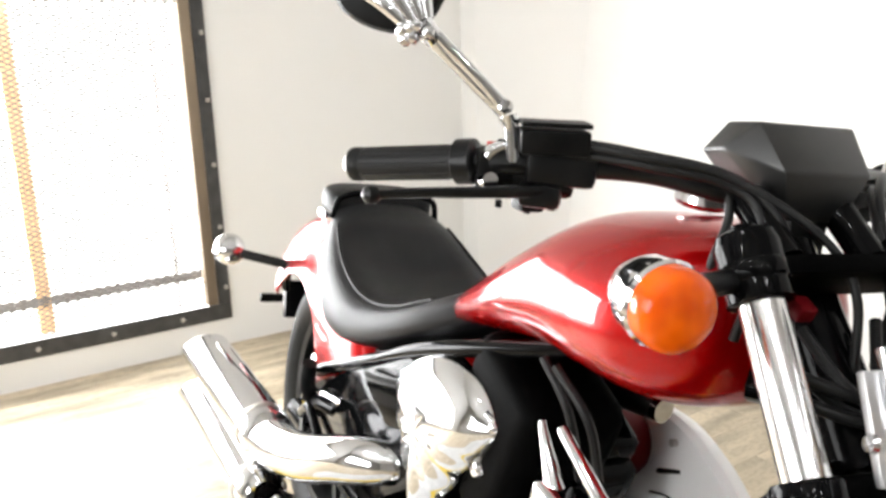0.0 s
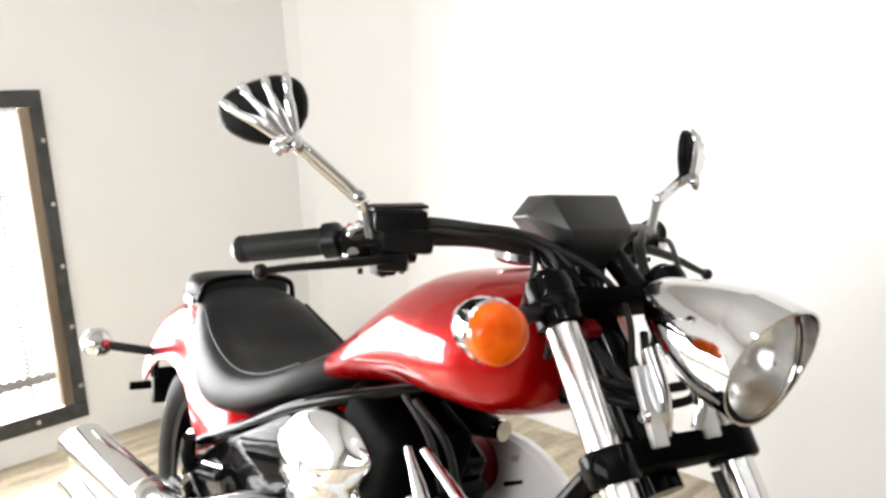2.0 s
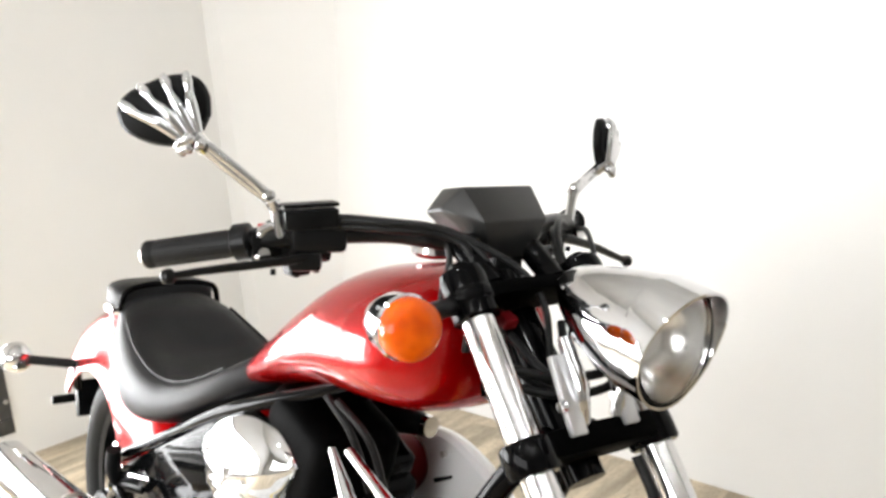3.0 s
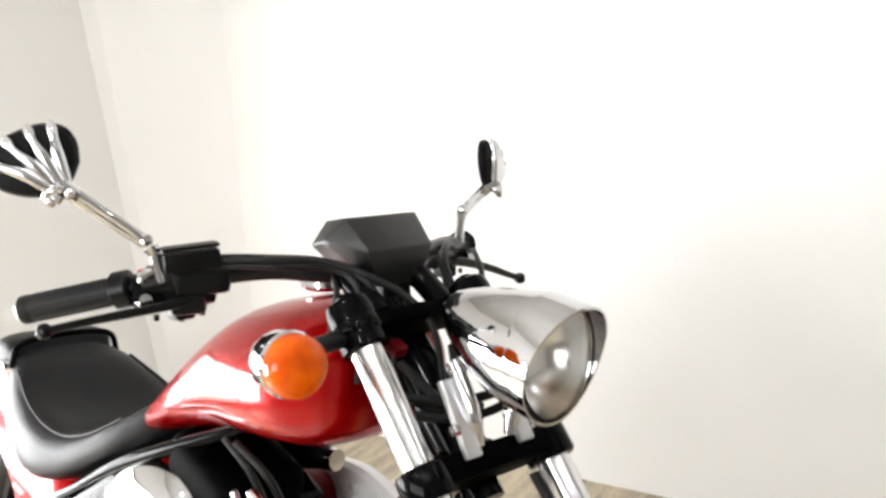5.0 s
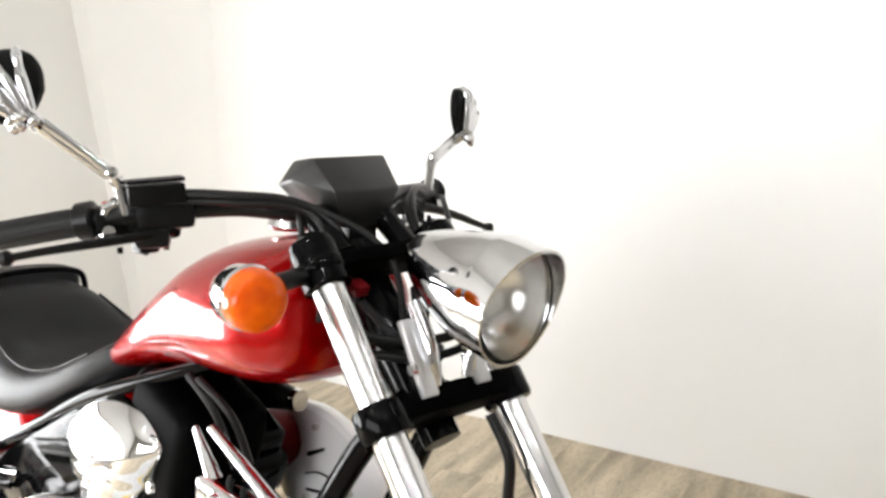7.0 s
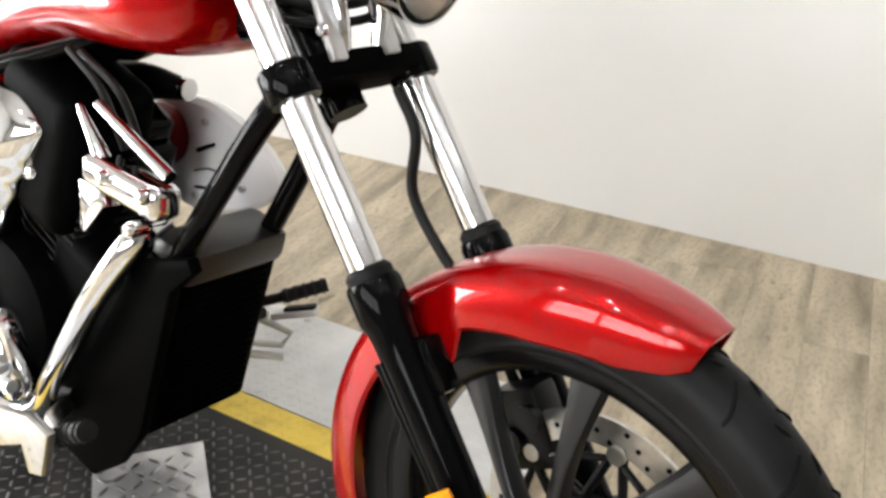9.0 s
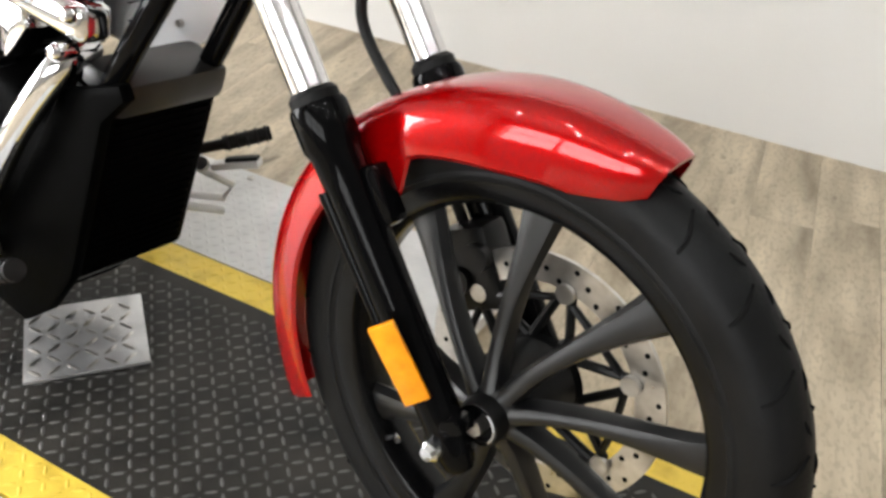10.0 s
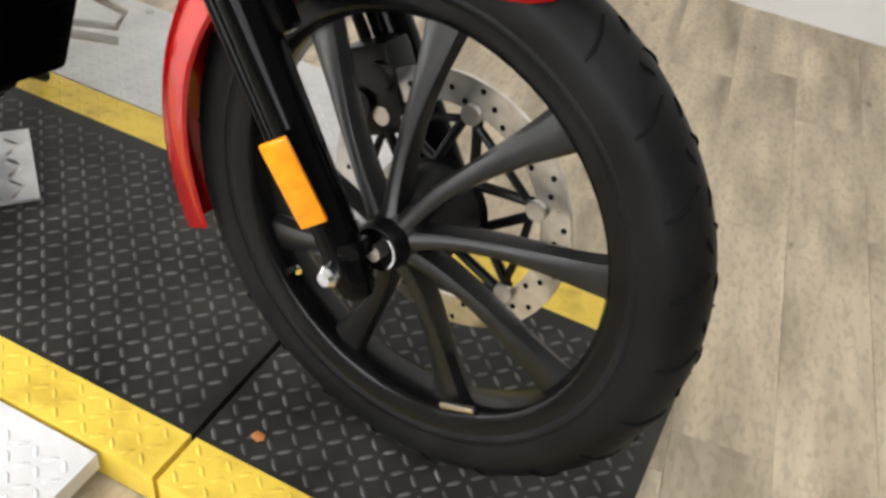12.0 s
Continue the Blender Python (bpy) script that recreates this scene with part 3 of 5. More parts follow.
# brake disc on the far side
disc = fpart("brake_disc", wheel_ring([(0.126, 0.044), (0.164, 0.044), (0.164, 0.049), (0.126, 0.049)], AX, 72), STEEL, rim, "drilled steel brake disc")
# drill holes as flat black discs, the shade inside them put into the colour
for k in range(48):
    a = 2 * math.pi * k / 48
    r = 0.134 + 0.0105 * (k % 3)
    fpart("drill_hole", lathe([(0.0, 0.0), (0.0036, 0.0), (0.0036, -0.0006), (0.0, -0.0006)], AX + Vector((r * math.cos(a), 0.0439, r * math.sin(a))), Y, 8), RECESS_SHADE, disc)
for k in range(6):
    a = radians(60 * k + 24)
    e = Vector((math.cos(a), 0, math.sin(a)))
    n = Vector((-math.sin(a), 0, math.cos(a)))
    for sg in (-1, 1):
        p0, p1 = AX + e * 0.050 + n * sg * 0.026 + Vector((0, 0.043, 0)), AX + e * 0.122 + n * sg * 0.007 + Vector((0, 0.045, 0))
        fpart("carrier_arm", tube([p0, p1], 0.0062, 8), SATIN, disc)
    q0, q1, q2 = (AX + Vector((0.118 * math.cos(a + radians(x)), 0.045, 0.118 * math.sin(a + radians(x)))) for x in (0, 30, 60))
    fpart("carrier_rim", tube([q0, q1 - (q1 - AX).normalized() * 0.012, q2], 0.005, 8, 4), SATIN, disc)
    fpart("disc_bobbin", lathe([(0.0045, -0.002), (0.0115, -0.002), (0.0125, -0.001), (0.0125, 0.004), (0.0045, 0.004)], AX + e * 0.125 + Vector((0, 0.0385, 0)), Y, 16), STEEL, disc)
fpart("disc_carrier", lathe([(0.03, 0.030), (0.056, 0.034), (0.060, 0.042), (0.05, 0.050), (0.02, 0.050)], AX, Y, 32), SATIN, disc)
fpart("valve_stem", tube([AX + Vector((-0.172, -0.02, -0.165)), AX + Vector((-0.158, -0.024, -0.150)), AX + Vector((-0.148, -0.03, -0.148))], 0.0045, 8, 4), CHROME, rim, "metal tyre valve")
fpart("balance_weight", block(0.05, 0.006, 0.008, Matrix.Translation(AX + Vector((0.108, -0.028, -0.2085))) @ Matrix.Rotation(radians(-27), 4, "Y"), 0.002), STEEL, rim, "stick-on silver balance weight")
# brake caliper
cal = fpart("brake_caliper", join(block(0.075, 0.05, 0.11, Matrix.Translation(AX + Vector((-0.118, 0.062, 0.098))) @ Matrix.Rotation(radians(-28), 4, "Y"), 0.012),
                                  lathe([(0.0, 0), (0.018, 0), (0.018, 0.012), (0.0, 0.014)], AX + Vector((-0.108, 0.028, 0.122)), Y, 16), lathe([(0.0, 0), (0.018, 0), (0.018, 0.012), (0.0, 0.014)], AX + Vector((-0.130, 0.028, 0.080)), Y, 16)), SATIN, label="black brake caliper over the disc")

# fork
for sgn in (-1, 1):
    y = sgn * FORK_Y
    leg = fpart("fork_slider", lathe([(0.0, -0.046), (0.014, -0.046), (0.020, -0.038), (0.0240, -0.01), (0.0255, 0.10), (0.027, 0.30), (0.029, 0.335), (0.0335, 0.345), (0.0335, 0.385), (0.031, 0.392), (0.024, 0.394)], on_fork(0, y), FD, 28), GLOSS, label="gloss black lower fork leg")
    fpart("leg_rib", tube([on_fork(0.10, y + sgn * 0.016, -0.018), on_fork(0.30, y + sgn * 0.018, -0.020)], 0.009, 10), GLOSS, leg)
    fpart("dust_collar", lathe([(0.024, 0.388), (0.0285, 0.390), (0.0285, 0.402), (0.0235, 0.408)], on_fork(0, y), FD, 24), RUBBER, leg)
    fpart("fork_tube", lathe([(0.0225, 0.36), (0.0225, 0.86)], on_fork(0, y), FD, 28), TUBECHROME, label="polished chrome fork tube")
    fpart("fork_cap", lathe([(0.024, 0.820), (0.032, 0.822), (0.032, 0.876), (0.029, 0.888), (0.021, 0.893), (0.012, 0.894), (0.012, 0.899), (0.0, 0.900)], on_fork(0, y), FD, 24), GLOSS, label="black fork cap with a bright rim")
    # lug that holds the axle ahead of the leg
    fpart("axle_lug", block(0.052, 0.020, 0.044, frame_along(AX + Vector((-0.022, sgn * 0.098, -0.002)), Y, FD) @ Matrix.Rotation(radians(90), 4, "Z"), 0.008), GLOSS, leg)
fpart("axle_shaft", lathe([(0.0, -0.095), (0.0105, -0.095), (0.0105, 0.10), (0.0, 0.10)], AX, Y, 20), STEEL)
fpart("hub_spacer", lathe([(0.0, -0.078), (0.021, -0.078), (0.0225, -0.086), (0.0265, -0.086), (0.029, -0.080), (0.031, -0.05), (0.0, -0.05)], AX, Y, 32), SATIN)
fpart("hub_ring", lathe([(0.0218, -0.0775), (0.0218, -0.0872), (0.0246, -0.0872), (0.0246, -0.0775)], AX, Y, 32), CHROME, label="thin bright ring on the hub")
pinch = fpart("pinch_bolt", lathe([(0.0, -0.016), (0.008, -0.0155), (0.0125, -0.010), (0.0125, 0.0), (0.0, 0.0)], AX + Vector((-0.028, -0.122, -0.030)), Y, 20), CHROME, label="chrome domed bolt cap")
fpart("pinch_boss", block(0.034, 0.024, 0.026, Matrix.Translation(AX + Vector((-0.028, -0.110, -0.024))) @ Matrix.Rotation(radians(38), 4, "Y"), 0.007), GLOSS)
# amber reflector with its bracket
refl_m = frame_along(AX + Vector((-0.075, -0.140, 0.070)), (0.55, -0.83, 0.1), FD)
fpart("side_reflector", block(0.100, 0.030, 0.008, refl_m, 0.002), AMBER_FLAT, label="amber side reflector")
fpart("reflector_bracket", block(0.075, 0.026, 0.004, refl_m @ Matrix.Translation((0, 0.0, -0.0065)), 0.001), SATIN)
# clamps: a waisted bridge with a collar round each tube
def clamp(name, l, thick, depth, collar, mat):
    m = frame_along(on_fork(l, 0), FD, (1, 0, 0))
    out = []
    for a in range(40):
        t = 2 * math.pi * a / 40
        cx, sy = math.cos(t), math.sin(t)
        yy = math.copysign(abs(sy) ** 0.45, sy) * (FORK_Y + 0.030)
        xx = math.copysign(abs(cx) ** 0.7, cx) * (depth + 0.010 * (1 - (yy / (FORK_Y + 0.03)) ** 2))
        out.append((xx, yy))
    bridge = fpart(name, solid(out, thick, m, 0.005), mat)
    for sgn in (-1, 1):
        fpart("clamp_collar", lathe([(0.023, -collar), (0.031, -collar), (0.034, -collar + 0.004), (0.034, collar * 0.5), (0.031, collar * 0.5 + 0.004), (0.023, collar * 0.5 + 0.004)], on_fork(l, sgn * FORK_Y), FD, 28), GLOSS, bridge)
    return bridge


clamp("lower_clamp", 0.642, 0.034, 0.026, 0.026, CRINKLE)
clamp("upper_clamp", 0.850, 0.020, 0.026, 0.012, CRINKLE)
fpart("steering_stem", tube([on_fork(0.60, 0, -0.035), on_fork(0.90, 0, -0.055)], 0.026, 20), GLOSS)
part("frame_neck", tube([on_fork(0.665, 0, -0.035), on_fork(0.835, 0, -0.05)], [0.036, 0.033], 24), GLOSS, bike)

# front mudguard
def guard(centre, a0, a1, r0, half, skirt, steps, drop=None):
    """An arched sheet round a wheel: crown plus rounded side skirts, with thickness."""
    secs = []
    for i in range(steps + 1):
        t = i / steps
        a = radians(a0 + (a1 - a0) * t)
        sk = skirt(t)
        hw = half(t)
        e = Vector((math.cos(a), 0, math.sin(a)))
        outer, inner = [], []
        for k in range(15):
            s = -1 + 2 * k / 14
            ph = s * math.pi / 2
            y = hw * math.copysign(abs(math.sin(ph)) ** 0.8, ph)
            d = sk * (1 - abs(math.cos(ph)) ** 0.85) ** 1.5
            outer.append(centre + e * (r0 - d) + Vector((0, y, 0)))
            inner.append(centre + e * (r0 - 0.005 - d * 0.99) + Vector((0, y * 0.95, 0)))
        secs.append(outer + inner[::-1])
    return rings(secs)


def front_skirt(t):
    # t 0 at the front tip, 1 at the low rear end
    s = 0.060 + 0.014 * math.exp(-((t - 0.2) / 0.15) ** 2) + 0.042 * math.exp(-((t - 0.42) / 0.05) ** 4)
    return s * (0.55 + 0.45 * min(1, t / 0.08) ** 0.6)


fpart("front_mudguard", guard(AX + Vector((-0.010, 0, 0.004)), 68, 207, 0.364, lambda t: 0.072 * (0.5 + 0.5 * min(1, t / 0.2) ** 0.5) * (1 - 0.12 * max(0, t - 0.7) / 0.3), front_skirt, 48), RED, label="glossy candy red front mudguard")
for sgn in (-1, 1):
    fpart("mudguard_mount", block(0.07, 0.03, 0.045, frame_along(on_fork(0.275, sgn * 0.088, 0.02), (0, 1, 0), FD) @ Matrix.Rotation(radians(90), 4, "X"), 0.01), GLOSS)

# wiring round the steering head
fpart("wire_connector", block(0.022, 0.020, 0.016, Matrix.Translation((-0.50, -0.055, 0.990)) @ Matrix.Rotation(radians(25), 4, "Y"), 0.003), DARKRED, label="dark red wiring connector")
fpart("stem_nut", lathe([(0.0, 0.0), (0.017, 0.0), (0.017, 0.010), (0.012, 0.014), (0.0, 0.015)], on_fork(0.862, 0, -0.02), FD, 6), CHROME, label="chrome steering stem nut")
for k, (a, b) in enumerate((((-0.50, -0.05, 0.97), (-0.42, 0.02, 0.90)), ((-0.49, 0.03, 0.98), (-0.43, 0.00, 0.88)), ((-0.47, -0.06, 0.93), (-0.46, 0.05, 0.90)))):
    a, b = Vector(a), Vector(b)
    fpart("loom", tube([a, a.lerp(b, 0.4) + Vector((0.02, -0.015, -0.01)), a.lerp(b, 0.7) + Vector((0.015, 0.01, -0.015)), b], 0.006, 8, 6), CABLE)
for y in (-0.045, 0.045):
    fpart("lamp_plate", block(0.010, 0.024, 0.10, Matrix.Translation((-0.395, y, 0.915)) @ Matrix.Rotation(radians(-28), 4, "Y"), 0.003), ALU, label="grey alloy headlamp mounting plate")
    fpart("plate_bolt", lathe([(0.0, -0.006), (0.007, -0.006), (0.009, 0.0), (0.0, 0.0)], (-0.388, y - 0.012, 0.905), Y, 10), CHROME)

# headlamp
HC = Vector((-0.283, -0.003, 1.000))
HDIR = Vector((0.99, 0, -0.10)).normalized()
hm = frame_along(HC, HDIR, (0, 0, 1))
shell_secs = []
for t, rw, rh, rise in ((0.0, 0.063, 0.074, 0.0), (-0.03, 0.063, 0.073, 0.000), (-0.07, 0.058, 0.065, 0.003), (-0.11, 0.050, 0.051, 0.010), (-0.145, 0.034, 0.035, 0.018), (-0.17, 0.014, 0.016, 0.024)):
    shell_secs.append([hm @ Vector((rh * math.cos(a) * (1.0 if math.cos(a) > 0 else 1.03) + rise, rw * math.sin(a), t)) for a in [2 * math.pi * k / 36 for k in range(36)]])
bm = rings(shell_secs, caps=False)
lampshell = fpart("headlamp", bm, CHROME, label="teardrop chrome headlamp with a peaked visor")
# visor ring: long at the top
vis = []
for off, sc in ((-0.012, 1.01), (0.0, 1.03), (1.0, 1.03), (1.0, 0.985), (0.0, 0.97), (-0.012, 0.95)):
    ring = []
    for k in range(48):
        a = 2 * math.pi * k / 48
        c = math.cos(a)
        peak = 0.010 + 0.042 * max(0, 0.5 + 0.5 * c) ** 1.6
        rh = 0.074 * (1.0 if c > 0 else 1.03)
        z = off if off <= 0 else peak
        ring.append(hm @ Vector((rh * c * sc - (0.010 * (peak / 0.062) if off > 0 else 0), 0.063 * math.sin(a) * sc, z)))
    vis.append(ring)
fpart("visor_rim", rings(vis + [vis[0]], caps=False), CHROME, lampshell)
fpart("reflector_bowl", rings([[hm @ Vector((s * 0.072 * math.cos(a) * (1.0 if math.cos(a) > 0 else 1.03), s * 0.061 * math.sin(a), z)) for a in [2 * math.pi * k / 36 for k in range(36)]] for s, z in ((0.97, 0.006), (0.90, -0.010), (0.74, -0.030), (0.5, -0.044), (0.25, -0.050), (0.02, -0.052))], caps=False), REFLECTOR, lampshell)
fpart("lamp_bulb", lathe([(0.0, 0.0), (0.012, 0.002), (0.012, 0.004), (0.006, 0.007), (0.0, 0.008)], hm @ Vector((0.0, 0, -0.045)), HDIR, 16), STEEL, lampshell)
fpart("rubber_seal", rings([[hm @ Vector((s * 0.074 * math.cos(a) * (1.0 if math.cos(a) > 0 else 1.03), s * 0.063 * math.sin(a), z)) for a in [2 * math.pi * k / 48 for k in range(48)]] for s, z in ((0.975, 0.006), (0.93, 0.006), (0.93, 0.012), (0.975, 0.012))] , caps=False), RUBBER, lampshell)
fpart("front_glass", rings([[hm @ Vector((s * 0.072 * math.cos(a) * (1.0 if math.cos(a) > 0 else 1.03), s * 0.061 * math.sin(a), z)) for a in [2 * math.pi * k / 36 for k in range(36)]] for s, z in ((0.95, 0.010), (0.94, 0.016), (0.7, 0.022), (0.4, 0.026), (0.03, 0.028), (0.03, 0.025), (0.4, 0.023), (0.7, 0.019), (0.92, 0.0125))]), GLASS, lampshell, "clear domed headlamp glass")
for sgn in (-1, 1):
    fpart("headlamp_bracket", tube([on_fork(0.66, sgn * 0.03, 0.03), on_fork(0.70, sgn * 0.034, 0.055), on_fork(0.76, sgn * 0.034, 0.06)], 0.010, 10), CHROME)

# turn signals
def signal(parent, centre, to, direction, r, lens_mat, name):
    d = Vector(direction).normalized()
    body = lathe([(0.0, -0.058), (r * 0.35, -0.055), (r * 0.72, -0.042), (r * 0.95, -0.020), (r, 0.0), (r * 1.03, 0.006), (r * 0.97, 0.010)], centre, d, 32)
    lens = lathe([(r * 0.95, 0.008), (r * 0.97, 0.020), (r * 0.93, 0.030), (r * 0.80, 0.036), (r * 0.5, 0.040), (0.0, 0.041)], centre, d, 32)
    stalk = tube([Vector(centre) - d * 0.02, to], 0.012, 14)
    return body, lens, stalk


for sgn in (-1, 1):
    c = Vector((-0.475, -0.232, 1.006)) if sgn < 0 else Vector((-0.475, 0.205, 0.972))
    bd, ln, st = signal(bike, c, on_fork(0.845, sgn * 0.12, 0), (1, sgn * 0.04, -0.03), 0.0385, AMBER, "x")
    sig = fpart("turn_signal", bd, CHROME, label="round chrome turn signal with an amber lens")
    fpart("amber_lens", ln, AMBER, sig)
    fpart("stalk", st, SATIN, sig)

# handlebars
for sgn in (-1, 1):
    fpart("riser", tube([on_fork(0.865, sgn * 0.055, -0.005), on_fork(0.905, sgn * 0.055, -0.02), (-0.60, sgn * 0.055, 1.075)], 0.018, 14), GLOSS)
bar_pts = [(-0.85, -0.385, 1.056), (-0.765, -0.303, 1.076), (-0.715, -0.235, 1.085), (-0.66, -0.14, 1.09), (-0.61, -0.07, 1.08), (-0.60, 0.0, 1.075)]
bar_pts += [(x, -y, z) for x, y, z in bar_pts[-2::-1]]
fpart("handlebar", tube(bar_pts, 0.0130, 16, 10), SATIN, label="wide black swept-back handlebar")
for sgn in (-1, 1):
    g0, g1 = Vector((-0.862, sgn * 0.398, 1.053)), Vector((-0.765, sgn * 0.303, 1.076))
    d = (g1 - g0).normalized()
    L = (g1 - g0).length
    grip = fpart("grip", lathe([(0.0, 0.0), (0.0185, 0.0), (0.0195, 0.003), (0.0195, 0.012), (0.018, 0.014), (0.018, 0.016), (0.0188, 0.018), (0.0188, L - 0.01), (0.0205, L - 0.008), (0.0205, L), (0.0, L)], g0, d, 24), HARDRUBBER, label="black rubber grip")
    for k in range(10):
        a = 2 * math.pi * k / 10
        u = d.orthogonal().normalized()
        v = d.cross(u)
        q = (math.cos(a) * u + math.sin(a) * v) * 0.0189
        fpart("grip_rib", tube([g0 + d * 0.02 + q, g1 - d * 0.014 + q], 0.0011, 6), HARDRUBBER, grip)
    fpart("bar_end", lathe([(0.0, -0.006), (0.012, -0.006), (0.0165, -0.002), (0.0165, 0.0005), (0.0, 0.0005)], g0, d, 20), STEEL, grip)
    # switch housing, perch and lever
    fpart("switch_housing", join(block(0.05, 0.045, 0.044, Matrix.Translation((-0.757, sgn * 0.272, 1.072)) @ Matrix.Rotation(radians(sgn * 14), 4, "Z"), 0.010),
                                 block(0.036, 0.075, 0.036, Matrix.Translation((-0.735, sgn * 0.225, 1.066)) @ Matrix.Rotation(radians(sgn * 22), 4, "Z"), 0.009),
                                 block(0.03, 0.03, 0.03, Matrix.Translation((-0.735, sgn * 0.235, 1.045)), 0.006)), PLASTIC, label="black switch housing")
    for (dy, dz) in ((0.0, 0.0), (-0.03, 0.004), (0.035, 0.006)):
        fpart("switch_screw", tube([(-0.735, sgn * (0.235 + dy), 1.035 + dz), (-0.735, sgn * (0.235 + dy), 1.027 + dz)], 0.004, 8), SATIN)
    fpart("throttle_collar", lathe([(0.021, -0.012), (0.025, -0.010), (0.025, 0.010), (0.021, 0.012)], g1 + d * 0.004, d, 20), SATIN)
    fpart("switch_lug", lathe([(0.0, -0.012), (0.009, -0.012), (0.009, 0.012), (0.0, 0.012)], (-0.735, sgn * 0.288, 1.062), (1, 0, 0.1), 14), CHROME)
    lev = [(-0.69, sgn * 0.215, 1.062), (-0.695, sgn * 0.26, 1.058), (-0.71, sgn * 0.32, 1.052), (-0.73, sgn * 0.37, 1.046), (-0.745, sgn * 0.410, 1.040)]
    if sgn > 0:
        lev = [(-0.69, 0.215, 1.062), (-0.70, 0.26, 1.053), (-0.715, 0.32, 1.037), (-0.725, 0.37, 1.020), (-0.732, 0.410, 1.007)]
    lever = fpart("control_lever", tube(lev, [0.009, 0.0085, 0.0075, 0.0065, 0.006], 12, 6, 0.75), SATIN, label="black control lever")
    fpart("lever_ball", lathe([(0.0, -0.010), (0.006, -0.009), (0.010, -0.004), (0.0105, 0.0), (0.009, 0.006), (0.004, 0.0095), (0.0, 0.010)], lev[-1], (0.2, sgn * 1, 0), 16), SATIN, lever)
    # mirror with openwork chrome back: four ribs, a knuckled plate and a two-rod stem
    s = sgn
    mir = fpart("mirror_stem", tube([(-0.727, s * 0.262, 1.085), (-0.727, s * 0.268, 1.118), (-0.730, s * 0.273, 1.132)], [0.009, 0.008, 0.011], 12, 4), CHROME, label="chrome skeletal mirror stem")
    base = Vector((-0.730, s * 0.275, 1.135))
    drop = Vector((0.004, 0.0, -0.038 if s > 0 else 0.0))
    wrist = Vector((-0.765, s * 0.352, 1.203)) + drop
    for off in (-1, 1):
        o = Vector((0.0, 0, 0.0075)) * off + Vector((0, s * 0.0045, 0)) * off
        fpart("stem_rod", tube([base, base.lerp(wrist, 0.2) + o, base.lerp(wrist, 0.8) + o * 1.1, wrist + o * 0.6], [0.0095, 0.0068, 0.0070, 0.0085], 10, 5), CHROME, mir)
    fpart("stem_knob", lathe([(0.0, -0.009), (0.007, -0.008), (0.009, 0.0), (0.007, 0.008), (0.0, 0.009)], base + Vector((0, s * 0.004, 0.006)), (1, 0, 0), 12), CHROME, mir)
    # shell plane: faces rearwards
    up = Vector((-0.02, s * 0.028, 0.085)).normalized()
    across = Vector((-0.25, s * 1.0, -0.25)).normalized()
    across = (across - up * across.dot(up)).normalized()
    nrm = Vector((1, s * 0.62, 0.1))
    nrm = (nrm - up * nrm.dot(up)).normalized()
    across = nrm.cross(up)
    across = across if across.y * s > 0 else -across
    mc = Vector((-0.782, s * 0.396, 1.247)) + drop
    shape = [(-0.050, -0.022), (-0.058, 0.002), (-0.053, 0.026), (-0.030, 0.040), (0.002, 0.043), (0.036, 0.040), (0.056, 0.026), (0.060, 0.002), (0.046, -0.020), (0.022, -0.038), (-0.004, -0.046), (-0.030, -0.040)]
    shape = [(v.x, v.y) for v in spline([(a, b, 0) for a, b in shape + shape[:1]], 4)[:-1]]
    secs = [[mc + across * a * sc + up * b * sc + nrm * dn for a, b in shape] for sc, dn in ((0.93, -0.012), (1.0, -0.010), (1.0, -0.002), (0.92, 0.004), (0.6, 0.008), (0.2, 0.009))]
    fpart("mirror_shell", rings(secs), PLASTIC, mir, "black mirror back behind chrome ribs")
    fpart("mirror_glass", rings([[mc + across * a * sc + up * b * sc + nrm * dn for a, b in shape] for sc, dn in ((0.9, -0.0122), (0.88, -0.0132), (0.1, -0.0133))]), CHROME, mir, "silvered mirror glass")
    knuckle = mc + across * -0.018 + up * -0.040 + nrm * 0.014
    for k, (ta, tb, ka, kb) in enumerate(((0.047, 0.030, 0.012, -0.012), (0.018, 0.043, -0.002, -0.004), (-0.014, 0.043, -0.018, 0.000), (-0.042, 0.036, -0.034, -0.006))):
        tip = mc + across * ta + up * tb + nrm * 0.004
        mid = mc + across * (ta * 0.55 + ka * 0.45) + up * (tb * 0.45 + kb * 0.55) + nrm * 0.014
        kn = mc + across * ka + up * kb + nrm * 0.014
        root = knuckle + across * (0.012 - 0.008 * k)
        fpart("rib", tube([root, kn, mid, mid.lerp(tip, 0.5) + nrm * 0.002, tip], [0.0055, 0.0082, 0.0056, 0.0070, 0.0045], 10, 5), CHROME, mir)
    for k in range(6):
        q = knuckle + across * (0.016 - 0.008 * (k % 4)) + up * (-0.004 - 0.010 * (k // 3)) + nrm * 0.002
        fpart("rib_joint", lathe([(0.0, -0.008), (0.006, -0.005), (0.0078, 0.0), (0.006, 0.005), (0.0, 0.008)], q, nrm + across * 0.3 * (k % 3 - 1), 10), CHROME, mir)
    fpart("rib_root", tube([wrist + Vector((0, 0, -0.004)), wrist.lerp(knuckle, 0.5), knuckle], [0.010, 0.012, 0.014], 12, 5, 0.7), CHROME, mir)
